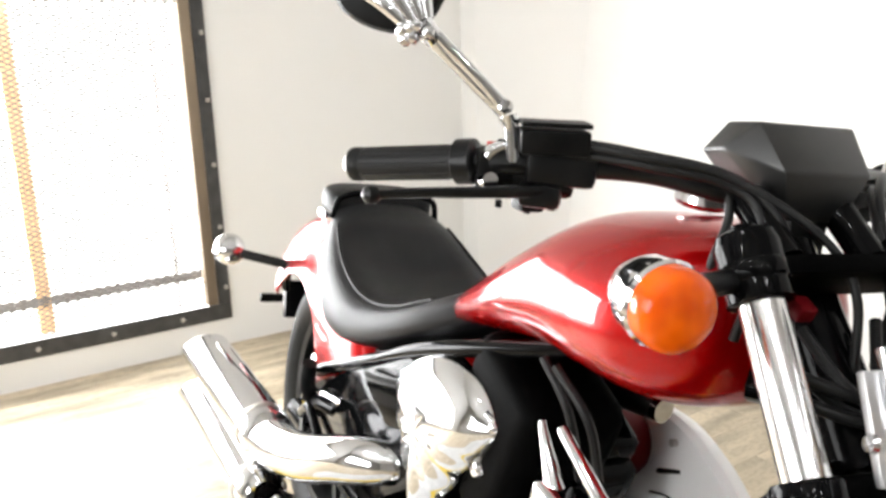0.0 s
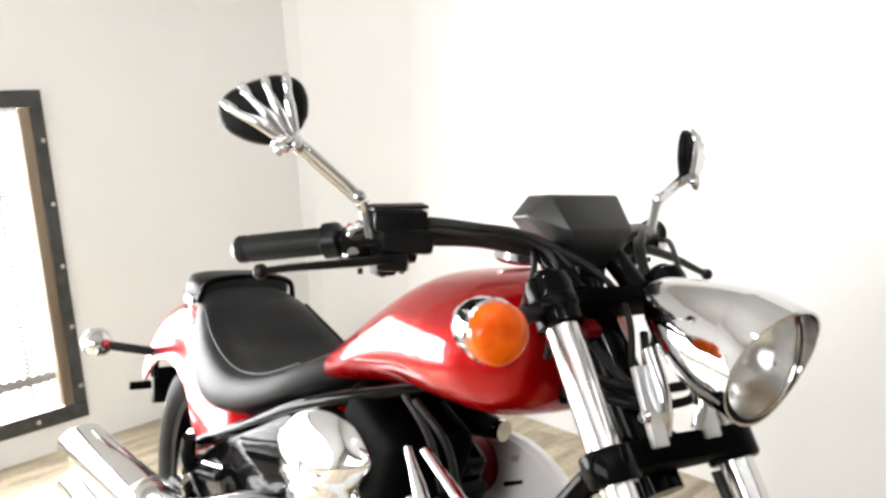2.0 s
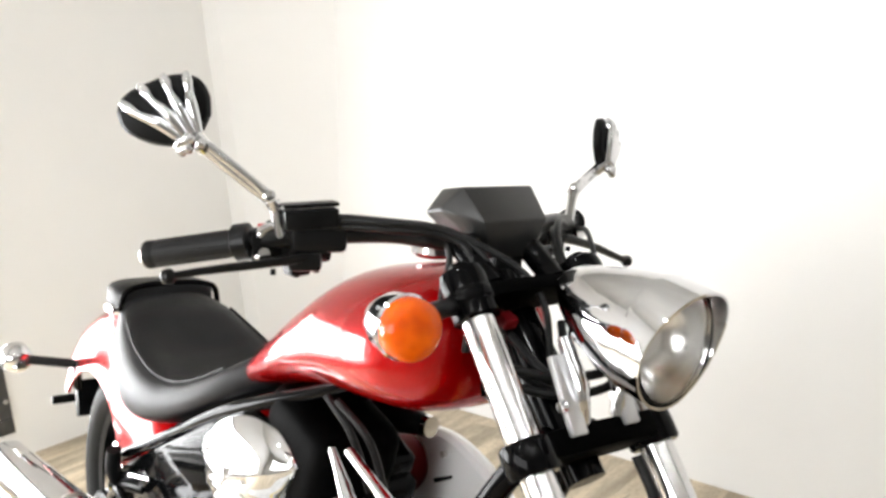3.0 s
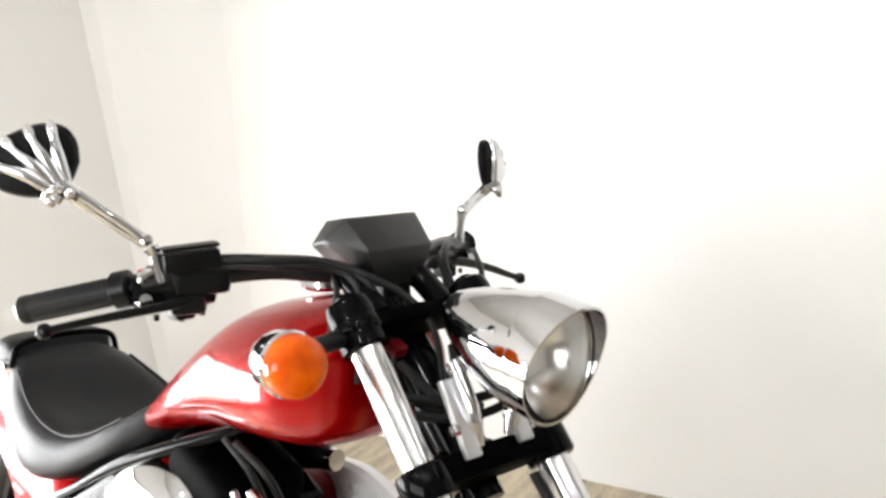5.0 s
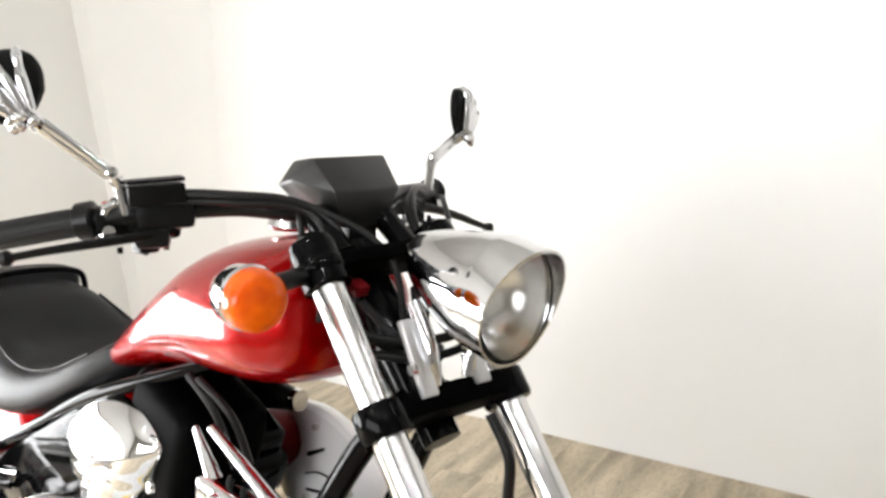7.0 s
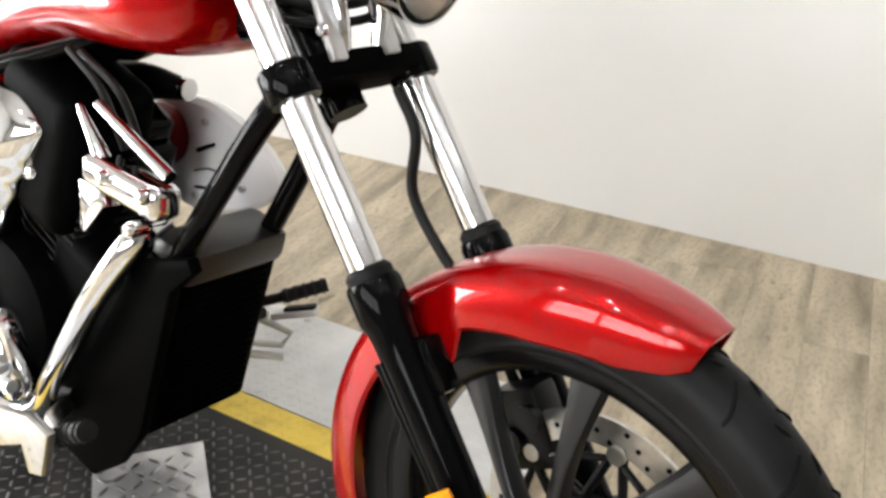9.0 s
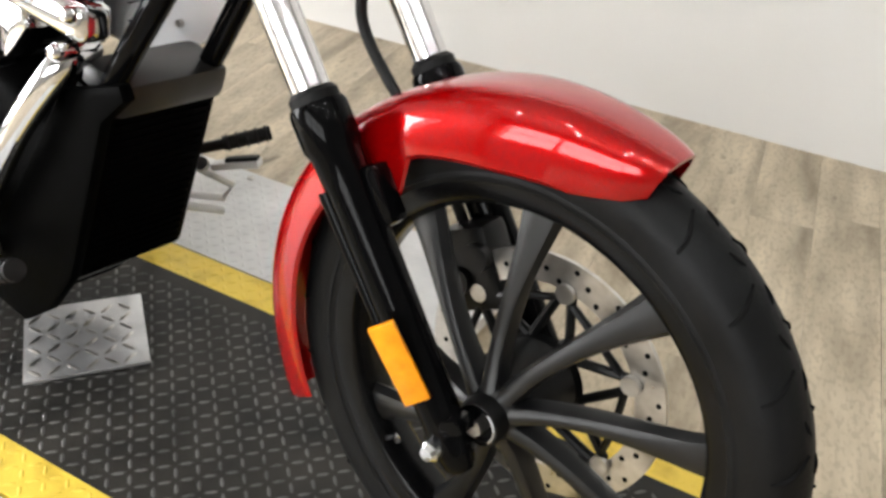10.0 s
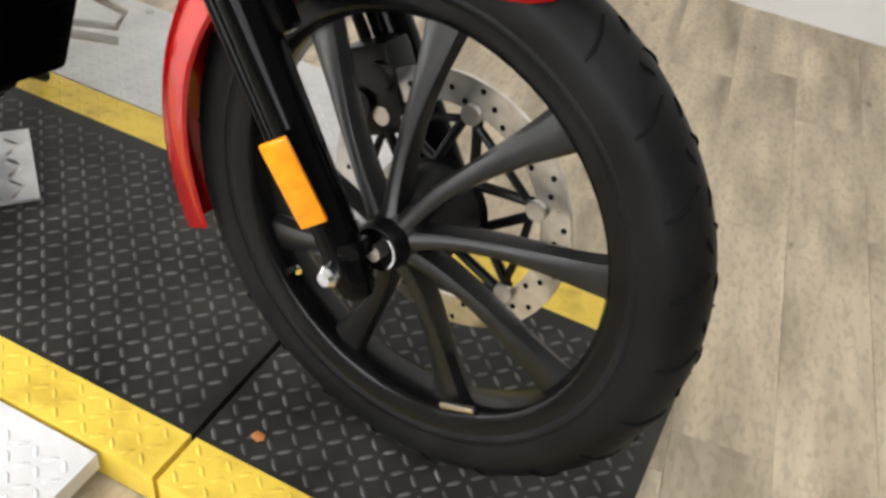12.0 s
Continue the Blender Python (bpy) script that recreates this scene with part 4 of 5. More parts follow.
# brake fluid box on the near side only
box_m = Matrix.Translation((-0.700, -0.232, 1.111)) @ Matrix.Rotation(radians(-20), 4, "Z") @ Matrix.Rotation(radians(3), 4, "X")
res = fpart("fluid_reservoir", block(0.048, 0.072, 0.026, box_m, 0.004), PLASTIC, label="black square brake fluid reservoir")
fpart("reservoir_lid", block(0.049, 0.073, 0.005, box_m @ Matrix.Translation((0, 0, 0.0185)), 0.002), PLASTIC, res)
fpart("lever_perch", join(block(0.036, 0.074, 0.038, Matrix.Translation((-0.700, -0.220, 1.084)) @ Matrix.Rotation(radians(-22), 4, "Z"), 0.009),
                          block(0.030, 0.045, 0.026, Matrix.Translation((-0.700, -0.240, 1.054)) @ Matrix.Rotation(radians(-30), 4, "Z"), 0.008)), SATIN, label="black brake lever perch")
fpart("perch_clamp", tube([(-0.745, -0.292, 1.066), (-0.742, -0.283, 1.090), (-0.733, -0.270, 1.100)], [0.007, 0.0085, 0.006], 12, 5), CHROME, label="small chrome clamp at the grip")
fpart("start_button", block(0.012, 0.02, 0.006, Matrix.Translation((-0.752, -0.272, 1.098)), 0.002), material("red_switch", (0.5, 0.02, 0.02), 0.4), label="small red switch")

# instrument pod: faceted shell with a ridge across its front
bm = bmesh.new()
PODV = {}
for key, x, y, z in (("top", -0.615, 0.062, 1.154), ("ridge", -0.572, 0.056, 1.109), ("low", -0.582, 0.036, 1.057), ("out", -0.650, 0.077, 1.121), ("top_rear", -0.672, 0.056, 1.148), ("out_rear", -0.690, 0.072, 1.114), ("low_rear", -0.648, 0.040, 1.060)):
    for sgn in (-1, 1):
        PODV[key, sgn] = bm.verts.new((x, 0.018 + sgn * y, z))
for keys in (("top", "ridge"), ("ridge", "low"), ("top", "top_rear"), ("low", "low_rear")):
    bm.faces.new((PODV[keys[0], -1], PODV[keys[0], 1], PODV[keys[1], 1], PODV[keys[1], -1]))
for sgn in (-1, 1):
    for keys in (("top", "ridge", "out"), ("ridge", "low", "out"), ("top", "out", "out_rear", "top_rear"), ("out", "low", "low_rear", "out_rear")):
        bm.faces.new([PODV[k, sgn] for k in keys])
bm.faces.new([PODV[k] for k in (("top_rear", -1), ("out_rear", -1), ("low_rear", -1), ("low_rear", 1), ("out_rear", 1), ("top_rear", 1))])
bmesh.ops.recalc_face_normals(bm, faces=bm.faces)
bmesh.ops.bevel(bm, geom=bm.edges[:], offset=0.0032, segments=2, profile=0.6, affect="EDGES")
fpart("instrument_pod", bm, POD, label="faceted black plastic instrument pod")
fpart("pod_bracket", block(0.03, 0.05, 0.07, Matrix.Translation((-0.60, 0.018, 1.035)), 0.006), SATIN)

# cables
def cable(pts, r=0.0055, mat=CABLE, steered=True):
    f = fpart if steered else part
    return f("cable", tube(pts, r, 10, 8), mat, bike)


BUNDLE = [(-0.738, -0.270, 1.098), (-0.70, -0.243, 1.106), (-0.67, -0.20, 1.110), (-0.63, -0.154, 1.107), (-0.60, -0.092, 1.099)]
cable(BUNDLE + [(-0.56, -0.045, 1.076), (-0.52, -0.008, 1.042), (-0.49, 0.002, 1.000), (-0.475, 0.0, 0.93)], 0.0048)
cable([(x + 0.002, y + 0.008, z - 0.009) for x, y, z in BUNDLE] + [(-0.570, -0.062, 1.065), (-0.545, -0.075, 1.01), (-0.555, -0.08, 0.94)], 0.0052)
cable([(x - 0.008, y - 0.002, z + 0.003) for x, y, z in BUNDLE] + [(-0.575, -0.060, 1.082), (-0.545, -0.040, 1.04), (-0.53, -0.035, 0.96)], 0.0045)
cable([(x - 0.010, y + 0.004, z - 0.010) for x, y, z in BUNDLE] + [(-0.60, -0.075, 1.060), (-0.595, -0.090, 1.01), (-0.605, -0.085, 0.97)], 0.0050)
cable([(-0.71, 0.24, 1.080), (-0.63, 0.15, 1.098), (-0.575, 0.10, 1.070), (-0.525, 0.085, 1.00), (-0.515, 0.07, 0.92)], 0.0055)
cable([(-0.70, 0.22, 1.07), (-0.61, 0.12, 1.085), (-0.545, 0.08, 1.035), (-0.49, 0.065, 0.96)], 0.0055)
cable([(-0.69, 0.25, 1.075), (-0.62, 0.20, 1.08), (-0.55, 0.15, 1.045), (-0.50, 0.11, 0.98), (-0.50, 0.09, 0.93)], 0.0042)
cable([(-0.48, -0.09, 0.94), (-0.44, -0.03, 0.925), (-0.41, 0.03, 0.93), (-0.43, 0.09, 0.945)], 0.0065)
cable([(-0.49, -0.085, 0.915), (-0.43, -0.03, 0.905), (-0.41, 0.04, 0.91), (-0.45, 0.09, 0.925)], 0.006)
# brake hose down to the caliper
cable([(-0.375, 0.06, 0.825), (-0.345, 0.065, 0.77), (-0.345, 0.066, 0.69), (-0.29, 0.068, 0.62), (-0.22, 0.072, 0.56), (-0.15, 0.085, 0.45)], 0.0075)

# ---- tank, seat, tail ----
def superring(x, yc, hw, zb, zt, top=0.9, low=0.75, n=36, tilt=0.0):
    """An upright oval section at x: full at the sides, with its own roundness above and below."""
    zm = zb + (zt - zb) * 0.42
    out = []
    for k in range(n):
        a = 2 * math.pi * k / n
        c, s = math.cos(a), math.sin(a)
        y = yc + hw * math.copysign(abs(c) ** (top if s > 0 else low), c)
        z = zm + ((zt - zm) if s > 0 else (zm - zb)) * math.copysign(abs(s) ** (top if s > 0 else low), s)
        out.append((x + tilt * (z - zm), y, z))
    return out


def hull(stations, n=5, top=0.9, low=0.75, tilt=0.0):
    cols = [numbers(list(c), n) for c in zip(*stations)]
    return rings([superring(x, 0, hw, zb, zt, top, low, tilt=tilt) for x, hw, zb, zt in zip(*cols)])


TANK = [(-0.568, 0.040, 0.925, 0.985), (-0.575, 0.090, 0.880, 1.012), (-0.600, 0.124, 0.848, 1.030), (-0.655, 0.147, 0.828, 1.040), (-0.74, 0.154, 0.822, 1.034), (-0.85, 0.146, 0.818, 1.008),
        (-0.96, 0.132, 0.800, 0.950), (-1.07, 0.112, 0.775, 0.880), (-1.17, 0.090, 0.750, 0.818), (-1.235, 0.066, 0.735, 0.778), (-1.262, 0.035, 0.735, 0.752)]
part("fuel_tank", hull(TANK), RED, bike, "glossy candy red teardrop fuel tank")
part("filler_cap", lathe([(0.0, 0.0), (0.030, 0.0), (0.033, 0.006), (0.028, 0.016), (0.018, 0.020), (0.0, 0.021)], (-0.735, 0.0, 1.043), (0.12, 0, 1), 28), CHROME, bike, "round chrome filler cap")

# saddle: dished seat with a raised rear lip
SEAT = [(-1.10, 0.045, 0.785, 0.840), (-1.14, 0.085, 0.745, 0.825), (-1.22, 0.128, 0.700, 0.785), (-1.31, 0.156, 0.660, 0.745), (-1.40, 0.172, 0.625, 0.728), (-1.49, 0.180, 0.600, 0.740), (-1.59, 0.174, 0.590, 0.775), (-1.69, 0.152, 0.610, 0.818), (-1.76, 0.125, 0.65, 0.835)]
cols = [numbers(list(c), 6) for c in zip(*SEAT)]
secs = []
for x, hw, zb, zt in zip(*cols):
    ring = superring(x, 0, hw, zb, zt, 0.55, 0.6)
    f = min(1, max(0, (-1.18 - x) / 0.12)) * min(1, max(0, (x + 1.66) / 0.1))
    secs.append([(a, b, c - f * 0.030 * math.exp(-(b / (hw * 0.62)) ** 4) * (1 if c > (zb + zt) / 2 else 0)) for a, b, c in ring])
seat = part("saddle", rings(secs), LEATHER, bike, "dished black vinyl rider saddle")
for sgn in (-1, 1):
    seam = []
    for x, hw, zb, zt in SEAT[2:8]:
        zm = zb + (zt - zb) * 0.42
        seam.append((x, sgn * 0.84 * hw, zm + (zt - zm) * 0.835 + 0.0005))
    part("seat_seam", tube(seam, 0.0032, 8, 6), LEATHER, seat)
PILLION = [(-1.755, 0.090, 0.80, 0.835), (-1.77, 0.115, 0.795, 0.855), (-1.82, 0.122, 0.795, 0.862), (-1.88, 0.108, 0.785, 0.856), (-1.94, 0.08, 0.775, 0.835), (-1.97, 0.04, 0.775, 0.81)]
part("pillion_pad", hull(PILLION, 5, 0.5, 0.6), LEATHER, bike, "small raised black pad behind the saddle")
part("pad_trim", hull([(x - 0.006, hw + 0.006, zb - 0.016, zb + 0.022) for x, hw, zb, zt in PILLION], 5, 0.5, 0.6), CHROME, bike, "chrome trim round the pillion pad")
part("pad_bolt", lathe([(0.0, 0.0), (0.009, 0.0), (0.009, 0.006), (0.0, 0.009)], (-1.78, -0.126, 0.80), (0, -1, 0), 14), CHROME, bike)
part("pad_strap", tube([(-1.752, -0.122, 0.80), (-1.744, -0.10, 0.850), (-1.742, 0.0, 0.862), (-1.744, 0.10, 0.850), (-1.752, 0.122, 0.80)], 0.007, 10, 8), GLOSS, bike)

RA = Vector((-1.80, 0, 0.328))
rw = part("rear_wheel", wheel_ring([(0.212, -0.075), (0.232, -0.080), (0.238, -0.072), (0.222, -0.05), (0.212, 0.0), (0.222, 0.05), (0.238, 0.072), (0.232, 0.080), (0.212, 0.075), (0.205, 0.05), (0.205, -0.05)], RA), SATIN, bike, "wide satin black rear wheel")
part("tyre", wheel_ring([(0.228, -0.078), (0.245, -0.095), (0.275, -0.099), (0.300, -0.090), (0.318, -0.065), (0.326, -0.03), (0.328, 0.0), (0.326, 0.03), (0.318, 0.065), (0.300, 0.090), (0.275, 0.099), (0.245, 0.095), (0.228, 0.078)], RA, 72), RUBBER, rw, "wide black rear tyre")
for k in range(10):
    a = radians(36 * k)
    e, n = Vector((math.cos(a), 0, math.sin(a))), Vector((-math.sin(a), 0, math.cos(a)))
    part("spoke", rings([[RA + e * r + n * (w * h) + Vector((0, -0.03 + d * 0.02, 0)) for w, d in ((-1, 1), (-0.6, -1), (0.6, -1), (1, 1))] for r, h in ((0.03, 0.012), (0.10, 0.012), (0.215, 0.022))]), SATIN, rw)
part("hub", lathe([(0.0, -0.085), (0.04, -0.085), (0.05, -0.06), (0.055, 0.06), (0.0, 0.08)], RA, Y, 28), CHROME, rw)
part("hub_cover", lathe([(0.0, -0.112), (0.05, -0.110), (0.10, -0.104), (0.135, -0.096), (0.140, -0.092), (0.135, -0.088), (0.0, -0.086)], RA, Y, 40), CHROME, rw, "round chrome cover on the rear hub")
part("rear_brake_disc", wheel_ring([(0.085, -0.092), (0.128, -0.092), (0.128, -0.087), (0.085, -0.087)], RA, 48), STEEL, rw, "steel rear brake disc")
part("rear_mudguard", guard(RA + Vector((-0.015, 0, 0.03)), 22, 152, 0.434, lambda t: 0.152 * (1.0 - 0.14 * t), lambda t: 0.235 - 0.15 * max(0.0, (t - 0.25)) / 0.75, 36), RED, bike, "glossy candy red rear mudguard")
part("mudguard_stay", tube([(-1.98, -0.118, 0.66), (-2.05, -0.125, 0.60), (-2.10, -0.11, 0.54)], 0.012, 10), GLOSS, bike)
for sgn in (-1, 1):
    bd, ln, st = signal(bike, (-2.14, sgn * 0.255, 0.628), (-2.05, sgn * 0.12, 0.612), (-1, 0, 0.02), 0.0385, GLASS, "x")
    bd.free()
    body = lathe([(0.0, -0.050), (0.020, -0.046), (0.034, -0.032), (0.0385, -0.006), (0.040, 0.0), (0.037, 0.012), (0.024, 0.024), (0.0, 0.030)], (-2.14, sgn * 0.255, 0.628), (-1, 0, 0.02), 32)
    sg = part("rear_turn_signal", body, CHROME, bike, "round chrome rear turn signal")
    part("stalk", st, SATIN, sg)
    ln.free()
    part("clear_lens", lathe([(0.0375, -0.002), (0.036, 0.016), (0.024, 0.028), (0.0, 0.034)], (-2.14, sgn * 0.255, 0.628), (-1, 0, 0.02), 28), GLASS, sg)
part("plate_bracket", block(0.03, 0.17, 0.10, Matrix.Translation((-2.20, 0, 0.48)) @ Matrix.Rotation(radians(-14), 4, "Y"), 0.006), SATIN, bike)
part("tail_reflector", block(0.016, 0.06, 0.022, Matrix.Translation((-2.16, -0.13, 0.495)), 0.004), PLASTIC, bike)

# ---- frame ----
for sgn in (-1, 1):
    part("frame_rail", tube([(-0.58, sgn * 0.030, 0.90), (-0.74, sgn * 0.050, 0.865), (-0.90, sgn * 0.095, 0.805), (-1.12, sgn * 0.143, 0.727), (-1.35, sgn * 0.155, 0.622), (-1.66, sgn * 0.158, 0.485)], 0.0135, 14, 8), GLOSS, bike, "gloss black frame rail")
    part("down_tube", tube([(-0.43, sgn * 0.035, 0.850), (-0.48, sgn * 0.058, 0.790), (-0.557, sgn * 0.074, 0.672), (-0.655, sgn * 0.085, 0.520), (-0.79, sgn * 0.098, 0.30), (-0.88, sgn * 0.10, 0.16), (-1.02, sgn * 0.10, 0.115), (-1.4, sgn * 0.10, 0.115)], 0.0175, 14, 8), GLOSS, bike, "gloss black front down tube")
    part("swing_arm", tube([(-1.35, sgn * 0.115, 0.34), (-1.60, sgn * 0.13, 0.335), (-1.82, sgn * 0.135, 0.33)], [0.035, 0.03, 0.026], 14, 6), GLOSS, bike, "black swing arm")
    part("side_cover", solid([(-1.62, 0.48), (-1.36, 0.61), (-1.16, 0.70), (-1.08, 0.70), (-1.10, 0.50), (-1.25, 0.40), (-1.55, 0.36), (-1.66, 0.41)], 0.03, Matrix(((1, 0, 0, 0), (0, 0, 1, sgn * 0.145), (0, 1, 0, 0), (0, 0, 0, 1))), 0.010), GLOSS, bike, "gloss black side cover")
part("inner_frame", block(0.50, 0.20, 0.22, Matrix.Translation((-1.37, 0, 0.50)), 0.03), SATIN, bike)
part("spine", tube([(-0.55, 0, 0.90), (-0.85, 0, 0.83), (-1.20, 0, 0.72)], 0.035, 14), GLOSS, bike)

# radiator
rz = Vector((0.96, 0, -0.279)).normalized()
rm = frame_along((-0.705, 0, 0.385), rz, (0, 1, 0))
rad = part("radiator", block(0.20, 0.32, 0.07, rm, 0.012), CRINKLE, bike, "black plastic-shrouded radiator between the down tubes")
for k in range(20):
    part("fin", block(0.165, 0.0035, 0.006, rm @ Matrix.Translation((0, -0.145 + 0.014 * k, 0.036))), CRINKLE, rad)
part("radiator_tank", block(0.19, 0.055, 0.085, rm @ Matrix.Translation((0.004, 0.165, 0.006)), 0.014), POD, rad, "satin black radiator header tank")
part("shroud", solid([(-0.575, 0.575), (-0.70, 0.535), (-0.84, 0.33), (-0.94, 0.17), (-0.93, 0.115), (-0.84, 0.100), (-0.765, 0.155), (-0.705, 0.235), (-0.615, 0.51), (-0.565, 0.555)], 0.022, Matrix(((1, 0, 0, 0), (0, 0, 1, -0.108), (0, 1, 0, 0), (0, 0, 0, 1))), 0.008), CRINKLE, rad, "black radiator side shroud")
part("crankcase_front", block(0.24, 0.19, 0.36, Matrix.Translation((-0.90, 0, 0.32)) @ Matrix.Rotation(radians(20), 4, "Y"), 0.04, 3), CRINKLE, bike, "black front of the crankcase")

# ---- engine ----
engine = part("engine", lathe([(0.0, -0.15), (0.10, -0.15), (0.135, -0.135), (0.145, -0.10), (0.145, 0.10), (0.135, 0.135), (0.10, 0.15), (0.0, 0.15)], (-1.06, 0, 0.335), Y, 36), CRINKLE, bike, "black V-twin engine with chrome covers")
part("gearbox", block(0.34, 0.26, 0.24, Matrix.Translation((-1.19, 0, 0.33)), 0.05, 4), CRINKLE, engine)
part("sump", block(0.40, 0.20, 0.10, Matrix.Translation((-1.02, 0, 0.19)), 0.03, 3), SATIN, engine)
for tilt, name in ((24, "front"), (-28, "rear")):
    d = Vector((math.sin(radians(tilt)), 0, math.cos(radians(tilt))))
    o = Vector((-1.06, 0, 0.335))
    m = frame_along(o + d * 0.20, d, (1, 0, 0))
    cyl = part("cylinder", block(0.125, 0.14, 0.20, m, 0.03, 3), CRINKLE, engine)
    for k in range(9):
        part("cooling_fin", block(0.165, 0.185, 0.004, frame_along(o + d * (0.125 + 0.0165 * k), d, (1, 0, 0)), 0.0015, 1), SATIN, cyl)
    hd = part("cylinder_head", block(0.15, 0.17, 0.085, frame_along(o + d * 0.325, d, (1, 0, 0)), 0.026, 3), GLOSS, engine)
    part("rocker_cover", block(0.115, 0.15, 0.05, frame_along(o + d * 0.385, d, (1, 0, 0)), 0.02, 3), GLOSS, hd, "gloss black rocker cover")
# dark cover behind the pear-shaped chrome plate
part("intake_box", block(0.20, 0.16, 0.26, Matrix.Translation((-0.95, -0.05, 0.655)) @ Matrix.Rotation(radians(20), 4, "Y"), 0.04, 4), CRINKLE, engine, "black intake housing")


def pear(x, z):
    pts = [(-1.082, 0.428), (-1.150, 0.515), (-1.215, 0.600), (-1.222, 0.665), (-1.160, 0.715), (-1.07, 0.742), (-0.965, 0.732), (-0.905, 0.690), (-0.925, 0.640), (-0.990, 0.555)]
    return [(v.x, v.y) for v in spline([(a, b, 0) for a, b in pts + pts[:1]], 16)[:-1]]


po = pear(0, 0)
cx, cz = -1.065, 0.62
def flute(a, b, s):
    ang = math.atan2(a + 1.075, 0.70 - b)
    return 0.0026 * math.cos(ang * 15) * max(0.0, min(1.0, (0.665 - (cz + (b - cz) * s)) / 0.05)) * s


secs = [[(cx + (a - cx) * s, yy - flute(a, b, s), cz + (b - cz) * s) for a, b in po] for s, yy in [(v.x, v.y) for v in spline([(p, q, 0) for p, q in ((0.96, -0.09), (1.0, -0.095), (1.0, -0.125), (0.985, -0.134), (0.95, -0.142), (0.88, -0.152), (0.79, -0.160), (0.70, -0.166), (0.58, -0.171), (0.45, -0.175), (0.3, -0.178), (0.15, -0.179), (0.04, -0.1795))], 3)]]
pc = part("side_cover_chrome", rings(secs), CHROME, engine, "pear-shaped polished chrome engine cover")
for a, b in ((-1.225, 0.600), (-0.915, 0.685), (-0.940, 0.612)):
    part("cover_bolt", lathe([(0.0, -0.014), (0.010, -0.012), (0.014, -0.004), (0.014, 0.03), (0.0, 0.03)], (a, -0.125, b), Y, 16), CHROME, pc)
# lower chrome cases on the near side
part("clutch_cover", lathe([(0.0, -0.055), (0.04, -0.053), (0.085, -0.040), (0.105, -0.018), (0.110, 0.0), (0.110, 0.03), (0.0, 0.03)], (-1.13, -0.125, 0.335), Y, 40), CRINKLE, engine, "round black clutch cover")
part("starter_cover", lathe([(0.0, -0.03), (0.045, -0.028), (0.06, -0.012), (0.06, 0.02), (0.0, 0.02)], (-1.29, -0.13, 0.42), Y, 32), CRINKLE, engine)
def oval(t, k):
    a = 2 * math.pi * k / 40
    u, w = 0.047 * math.cos(a) * t, 0.082 * math.sin(a) * t
    return -1.003 + u * 0.97 + w * -0.25, 0.287 + u * 0.25 + w * 0.97


part("point_cover", rings([[(oval(t, k)[0], yy, oval(t, k)[1]) for k in range(40)] for t, yy in ((1.0, -0.12), (1.0, -0.172), (0.95, -0.180), (0.80, -0.182), (0.74, -0.179), (0.68, -0.185), (0.45, -0.195), (0.2, -0.199), (0.03, -0.200))]), CHROME, engine, "oval chrome engine side cover")
part("control_rod", tube([(-1.10, -0.215, 0.245), (-1.00, -0.215, 0.262), (-0.915, -0.205, 0.275)], [0.010, 0.012, 0.011], 14), ALU, engine, "grey metal control rod")
# pipes
pipe = part("exhaust", tube([(-0.690, -0.07, 0.590), (-0.685, -0.125, 0.570), (-0.750, -0.150, 0.475), (-0.820, -0.152, 0.375), (-0.893, -0.150, 0.275), (-0.960, -0.140, 0.190), (-1.06, -0.14, 0.150), (-1.30, -0.20, 0.195), (-1.50, -0.25, 0.265)], [0.017, 0.021, 0.0205, 0.020, 0.019, 0.019, 0.020, 0.028, 0.036], 22, 8), CHROME, bike, "chrome exhaust pipes with twin slash-cut silencers")
part("rear_header", tube([(-1.16, -0.10, 0.500), (-1.19, -0.185, 0.505), (-1.27, -0.225, 0.475), (-1.36, -0.248, 0.435), (-1.46, -0.264, 0.405), (-1.56, -0.275, 0.390)], [0.030, 0.038, 0.042, 0.044, 0.046, 0.046], 22, 8), CHROME, pipe, "chrome heat shield of the rear pipe")
part("header_clamp", lathe([(0.034, -0.012), (0.040, -0.010), (0.040, 0.010), (0.034, 0.012)], (-1.165, -0.12, 0.501), (0.2, 0.9, 0.0), 24), STEEL, pipe)
for z0, z1, x1, yy in ((0.395, 0.410, -2.02, -0.318), (0.270, 0.305, -2.02, -0.318)):
    m0, m1 = Vector((-1.52, -0.272, z0)), Vector((x1, yy, z1))
    d = (m1 - m0).normalized()
    L = (m1 - m0).length
    bm = lathe([(0.042, 0.0), (0.052, 0.02), (0.053, 0.04), (0.053, L - 0.02), (0.0535, L - 0.01), (0.0535, L), (0.049, L), (0.046, L - 0.05), (0.0, L - 0.06)], m0, d, 32)
    for v in bm.verts:
        f = max(0.0, ((v.co - m0).dot(d) - L + 0.1) / 0.1)
        v.co += d * (f * 0.9 * (m0.lerp(m1, 0.5).z * 0 + (m1.z - v.co.z)))
    part("silencer", bm, CHROME, pipe, "slash-cut chrome silencer")
    part("silencer_band", lathe([(0.0535, 0.05), (0.0555, 0.052), (0.0555, 0.066), (0.0535, 0.068)], m0, d, 28), STEEL, pipe)
part("silencer_bracket", tube([(-1.60, -0.19, 0.42), (-1.52, -0.20, 0.46), (-1.42, -0.20, 0.42)], 0.010, 10), GLOSS, bike)
part("rear_peg", tube([(-1.62, -0.16, 0.42), (-1.60, -0.185, 0.48), (-1.585, -0.19, 0.53)], [0.014, 0.017, 0.016], 12), RUBBER, bike, "folded black pillion footrest")
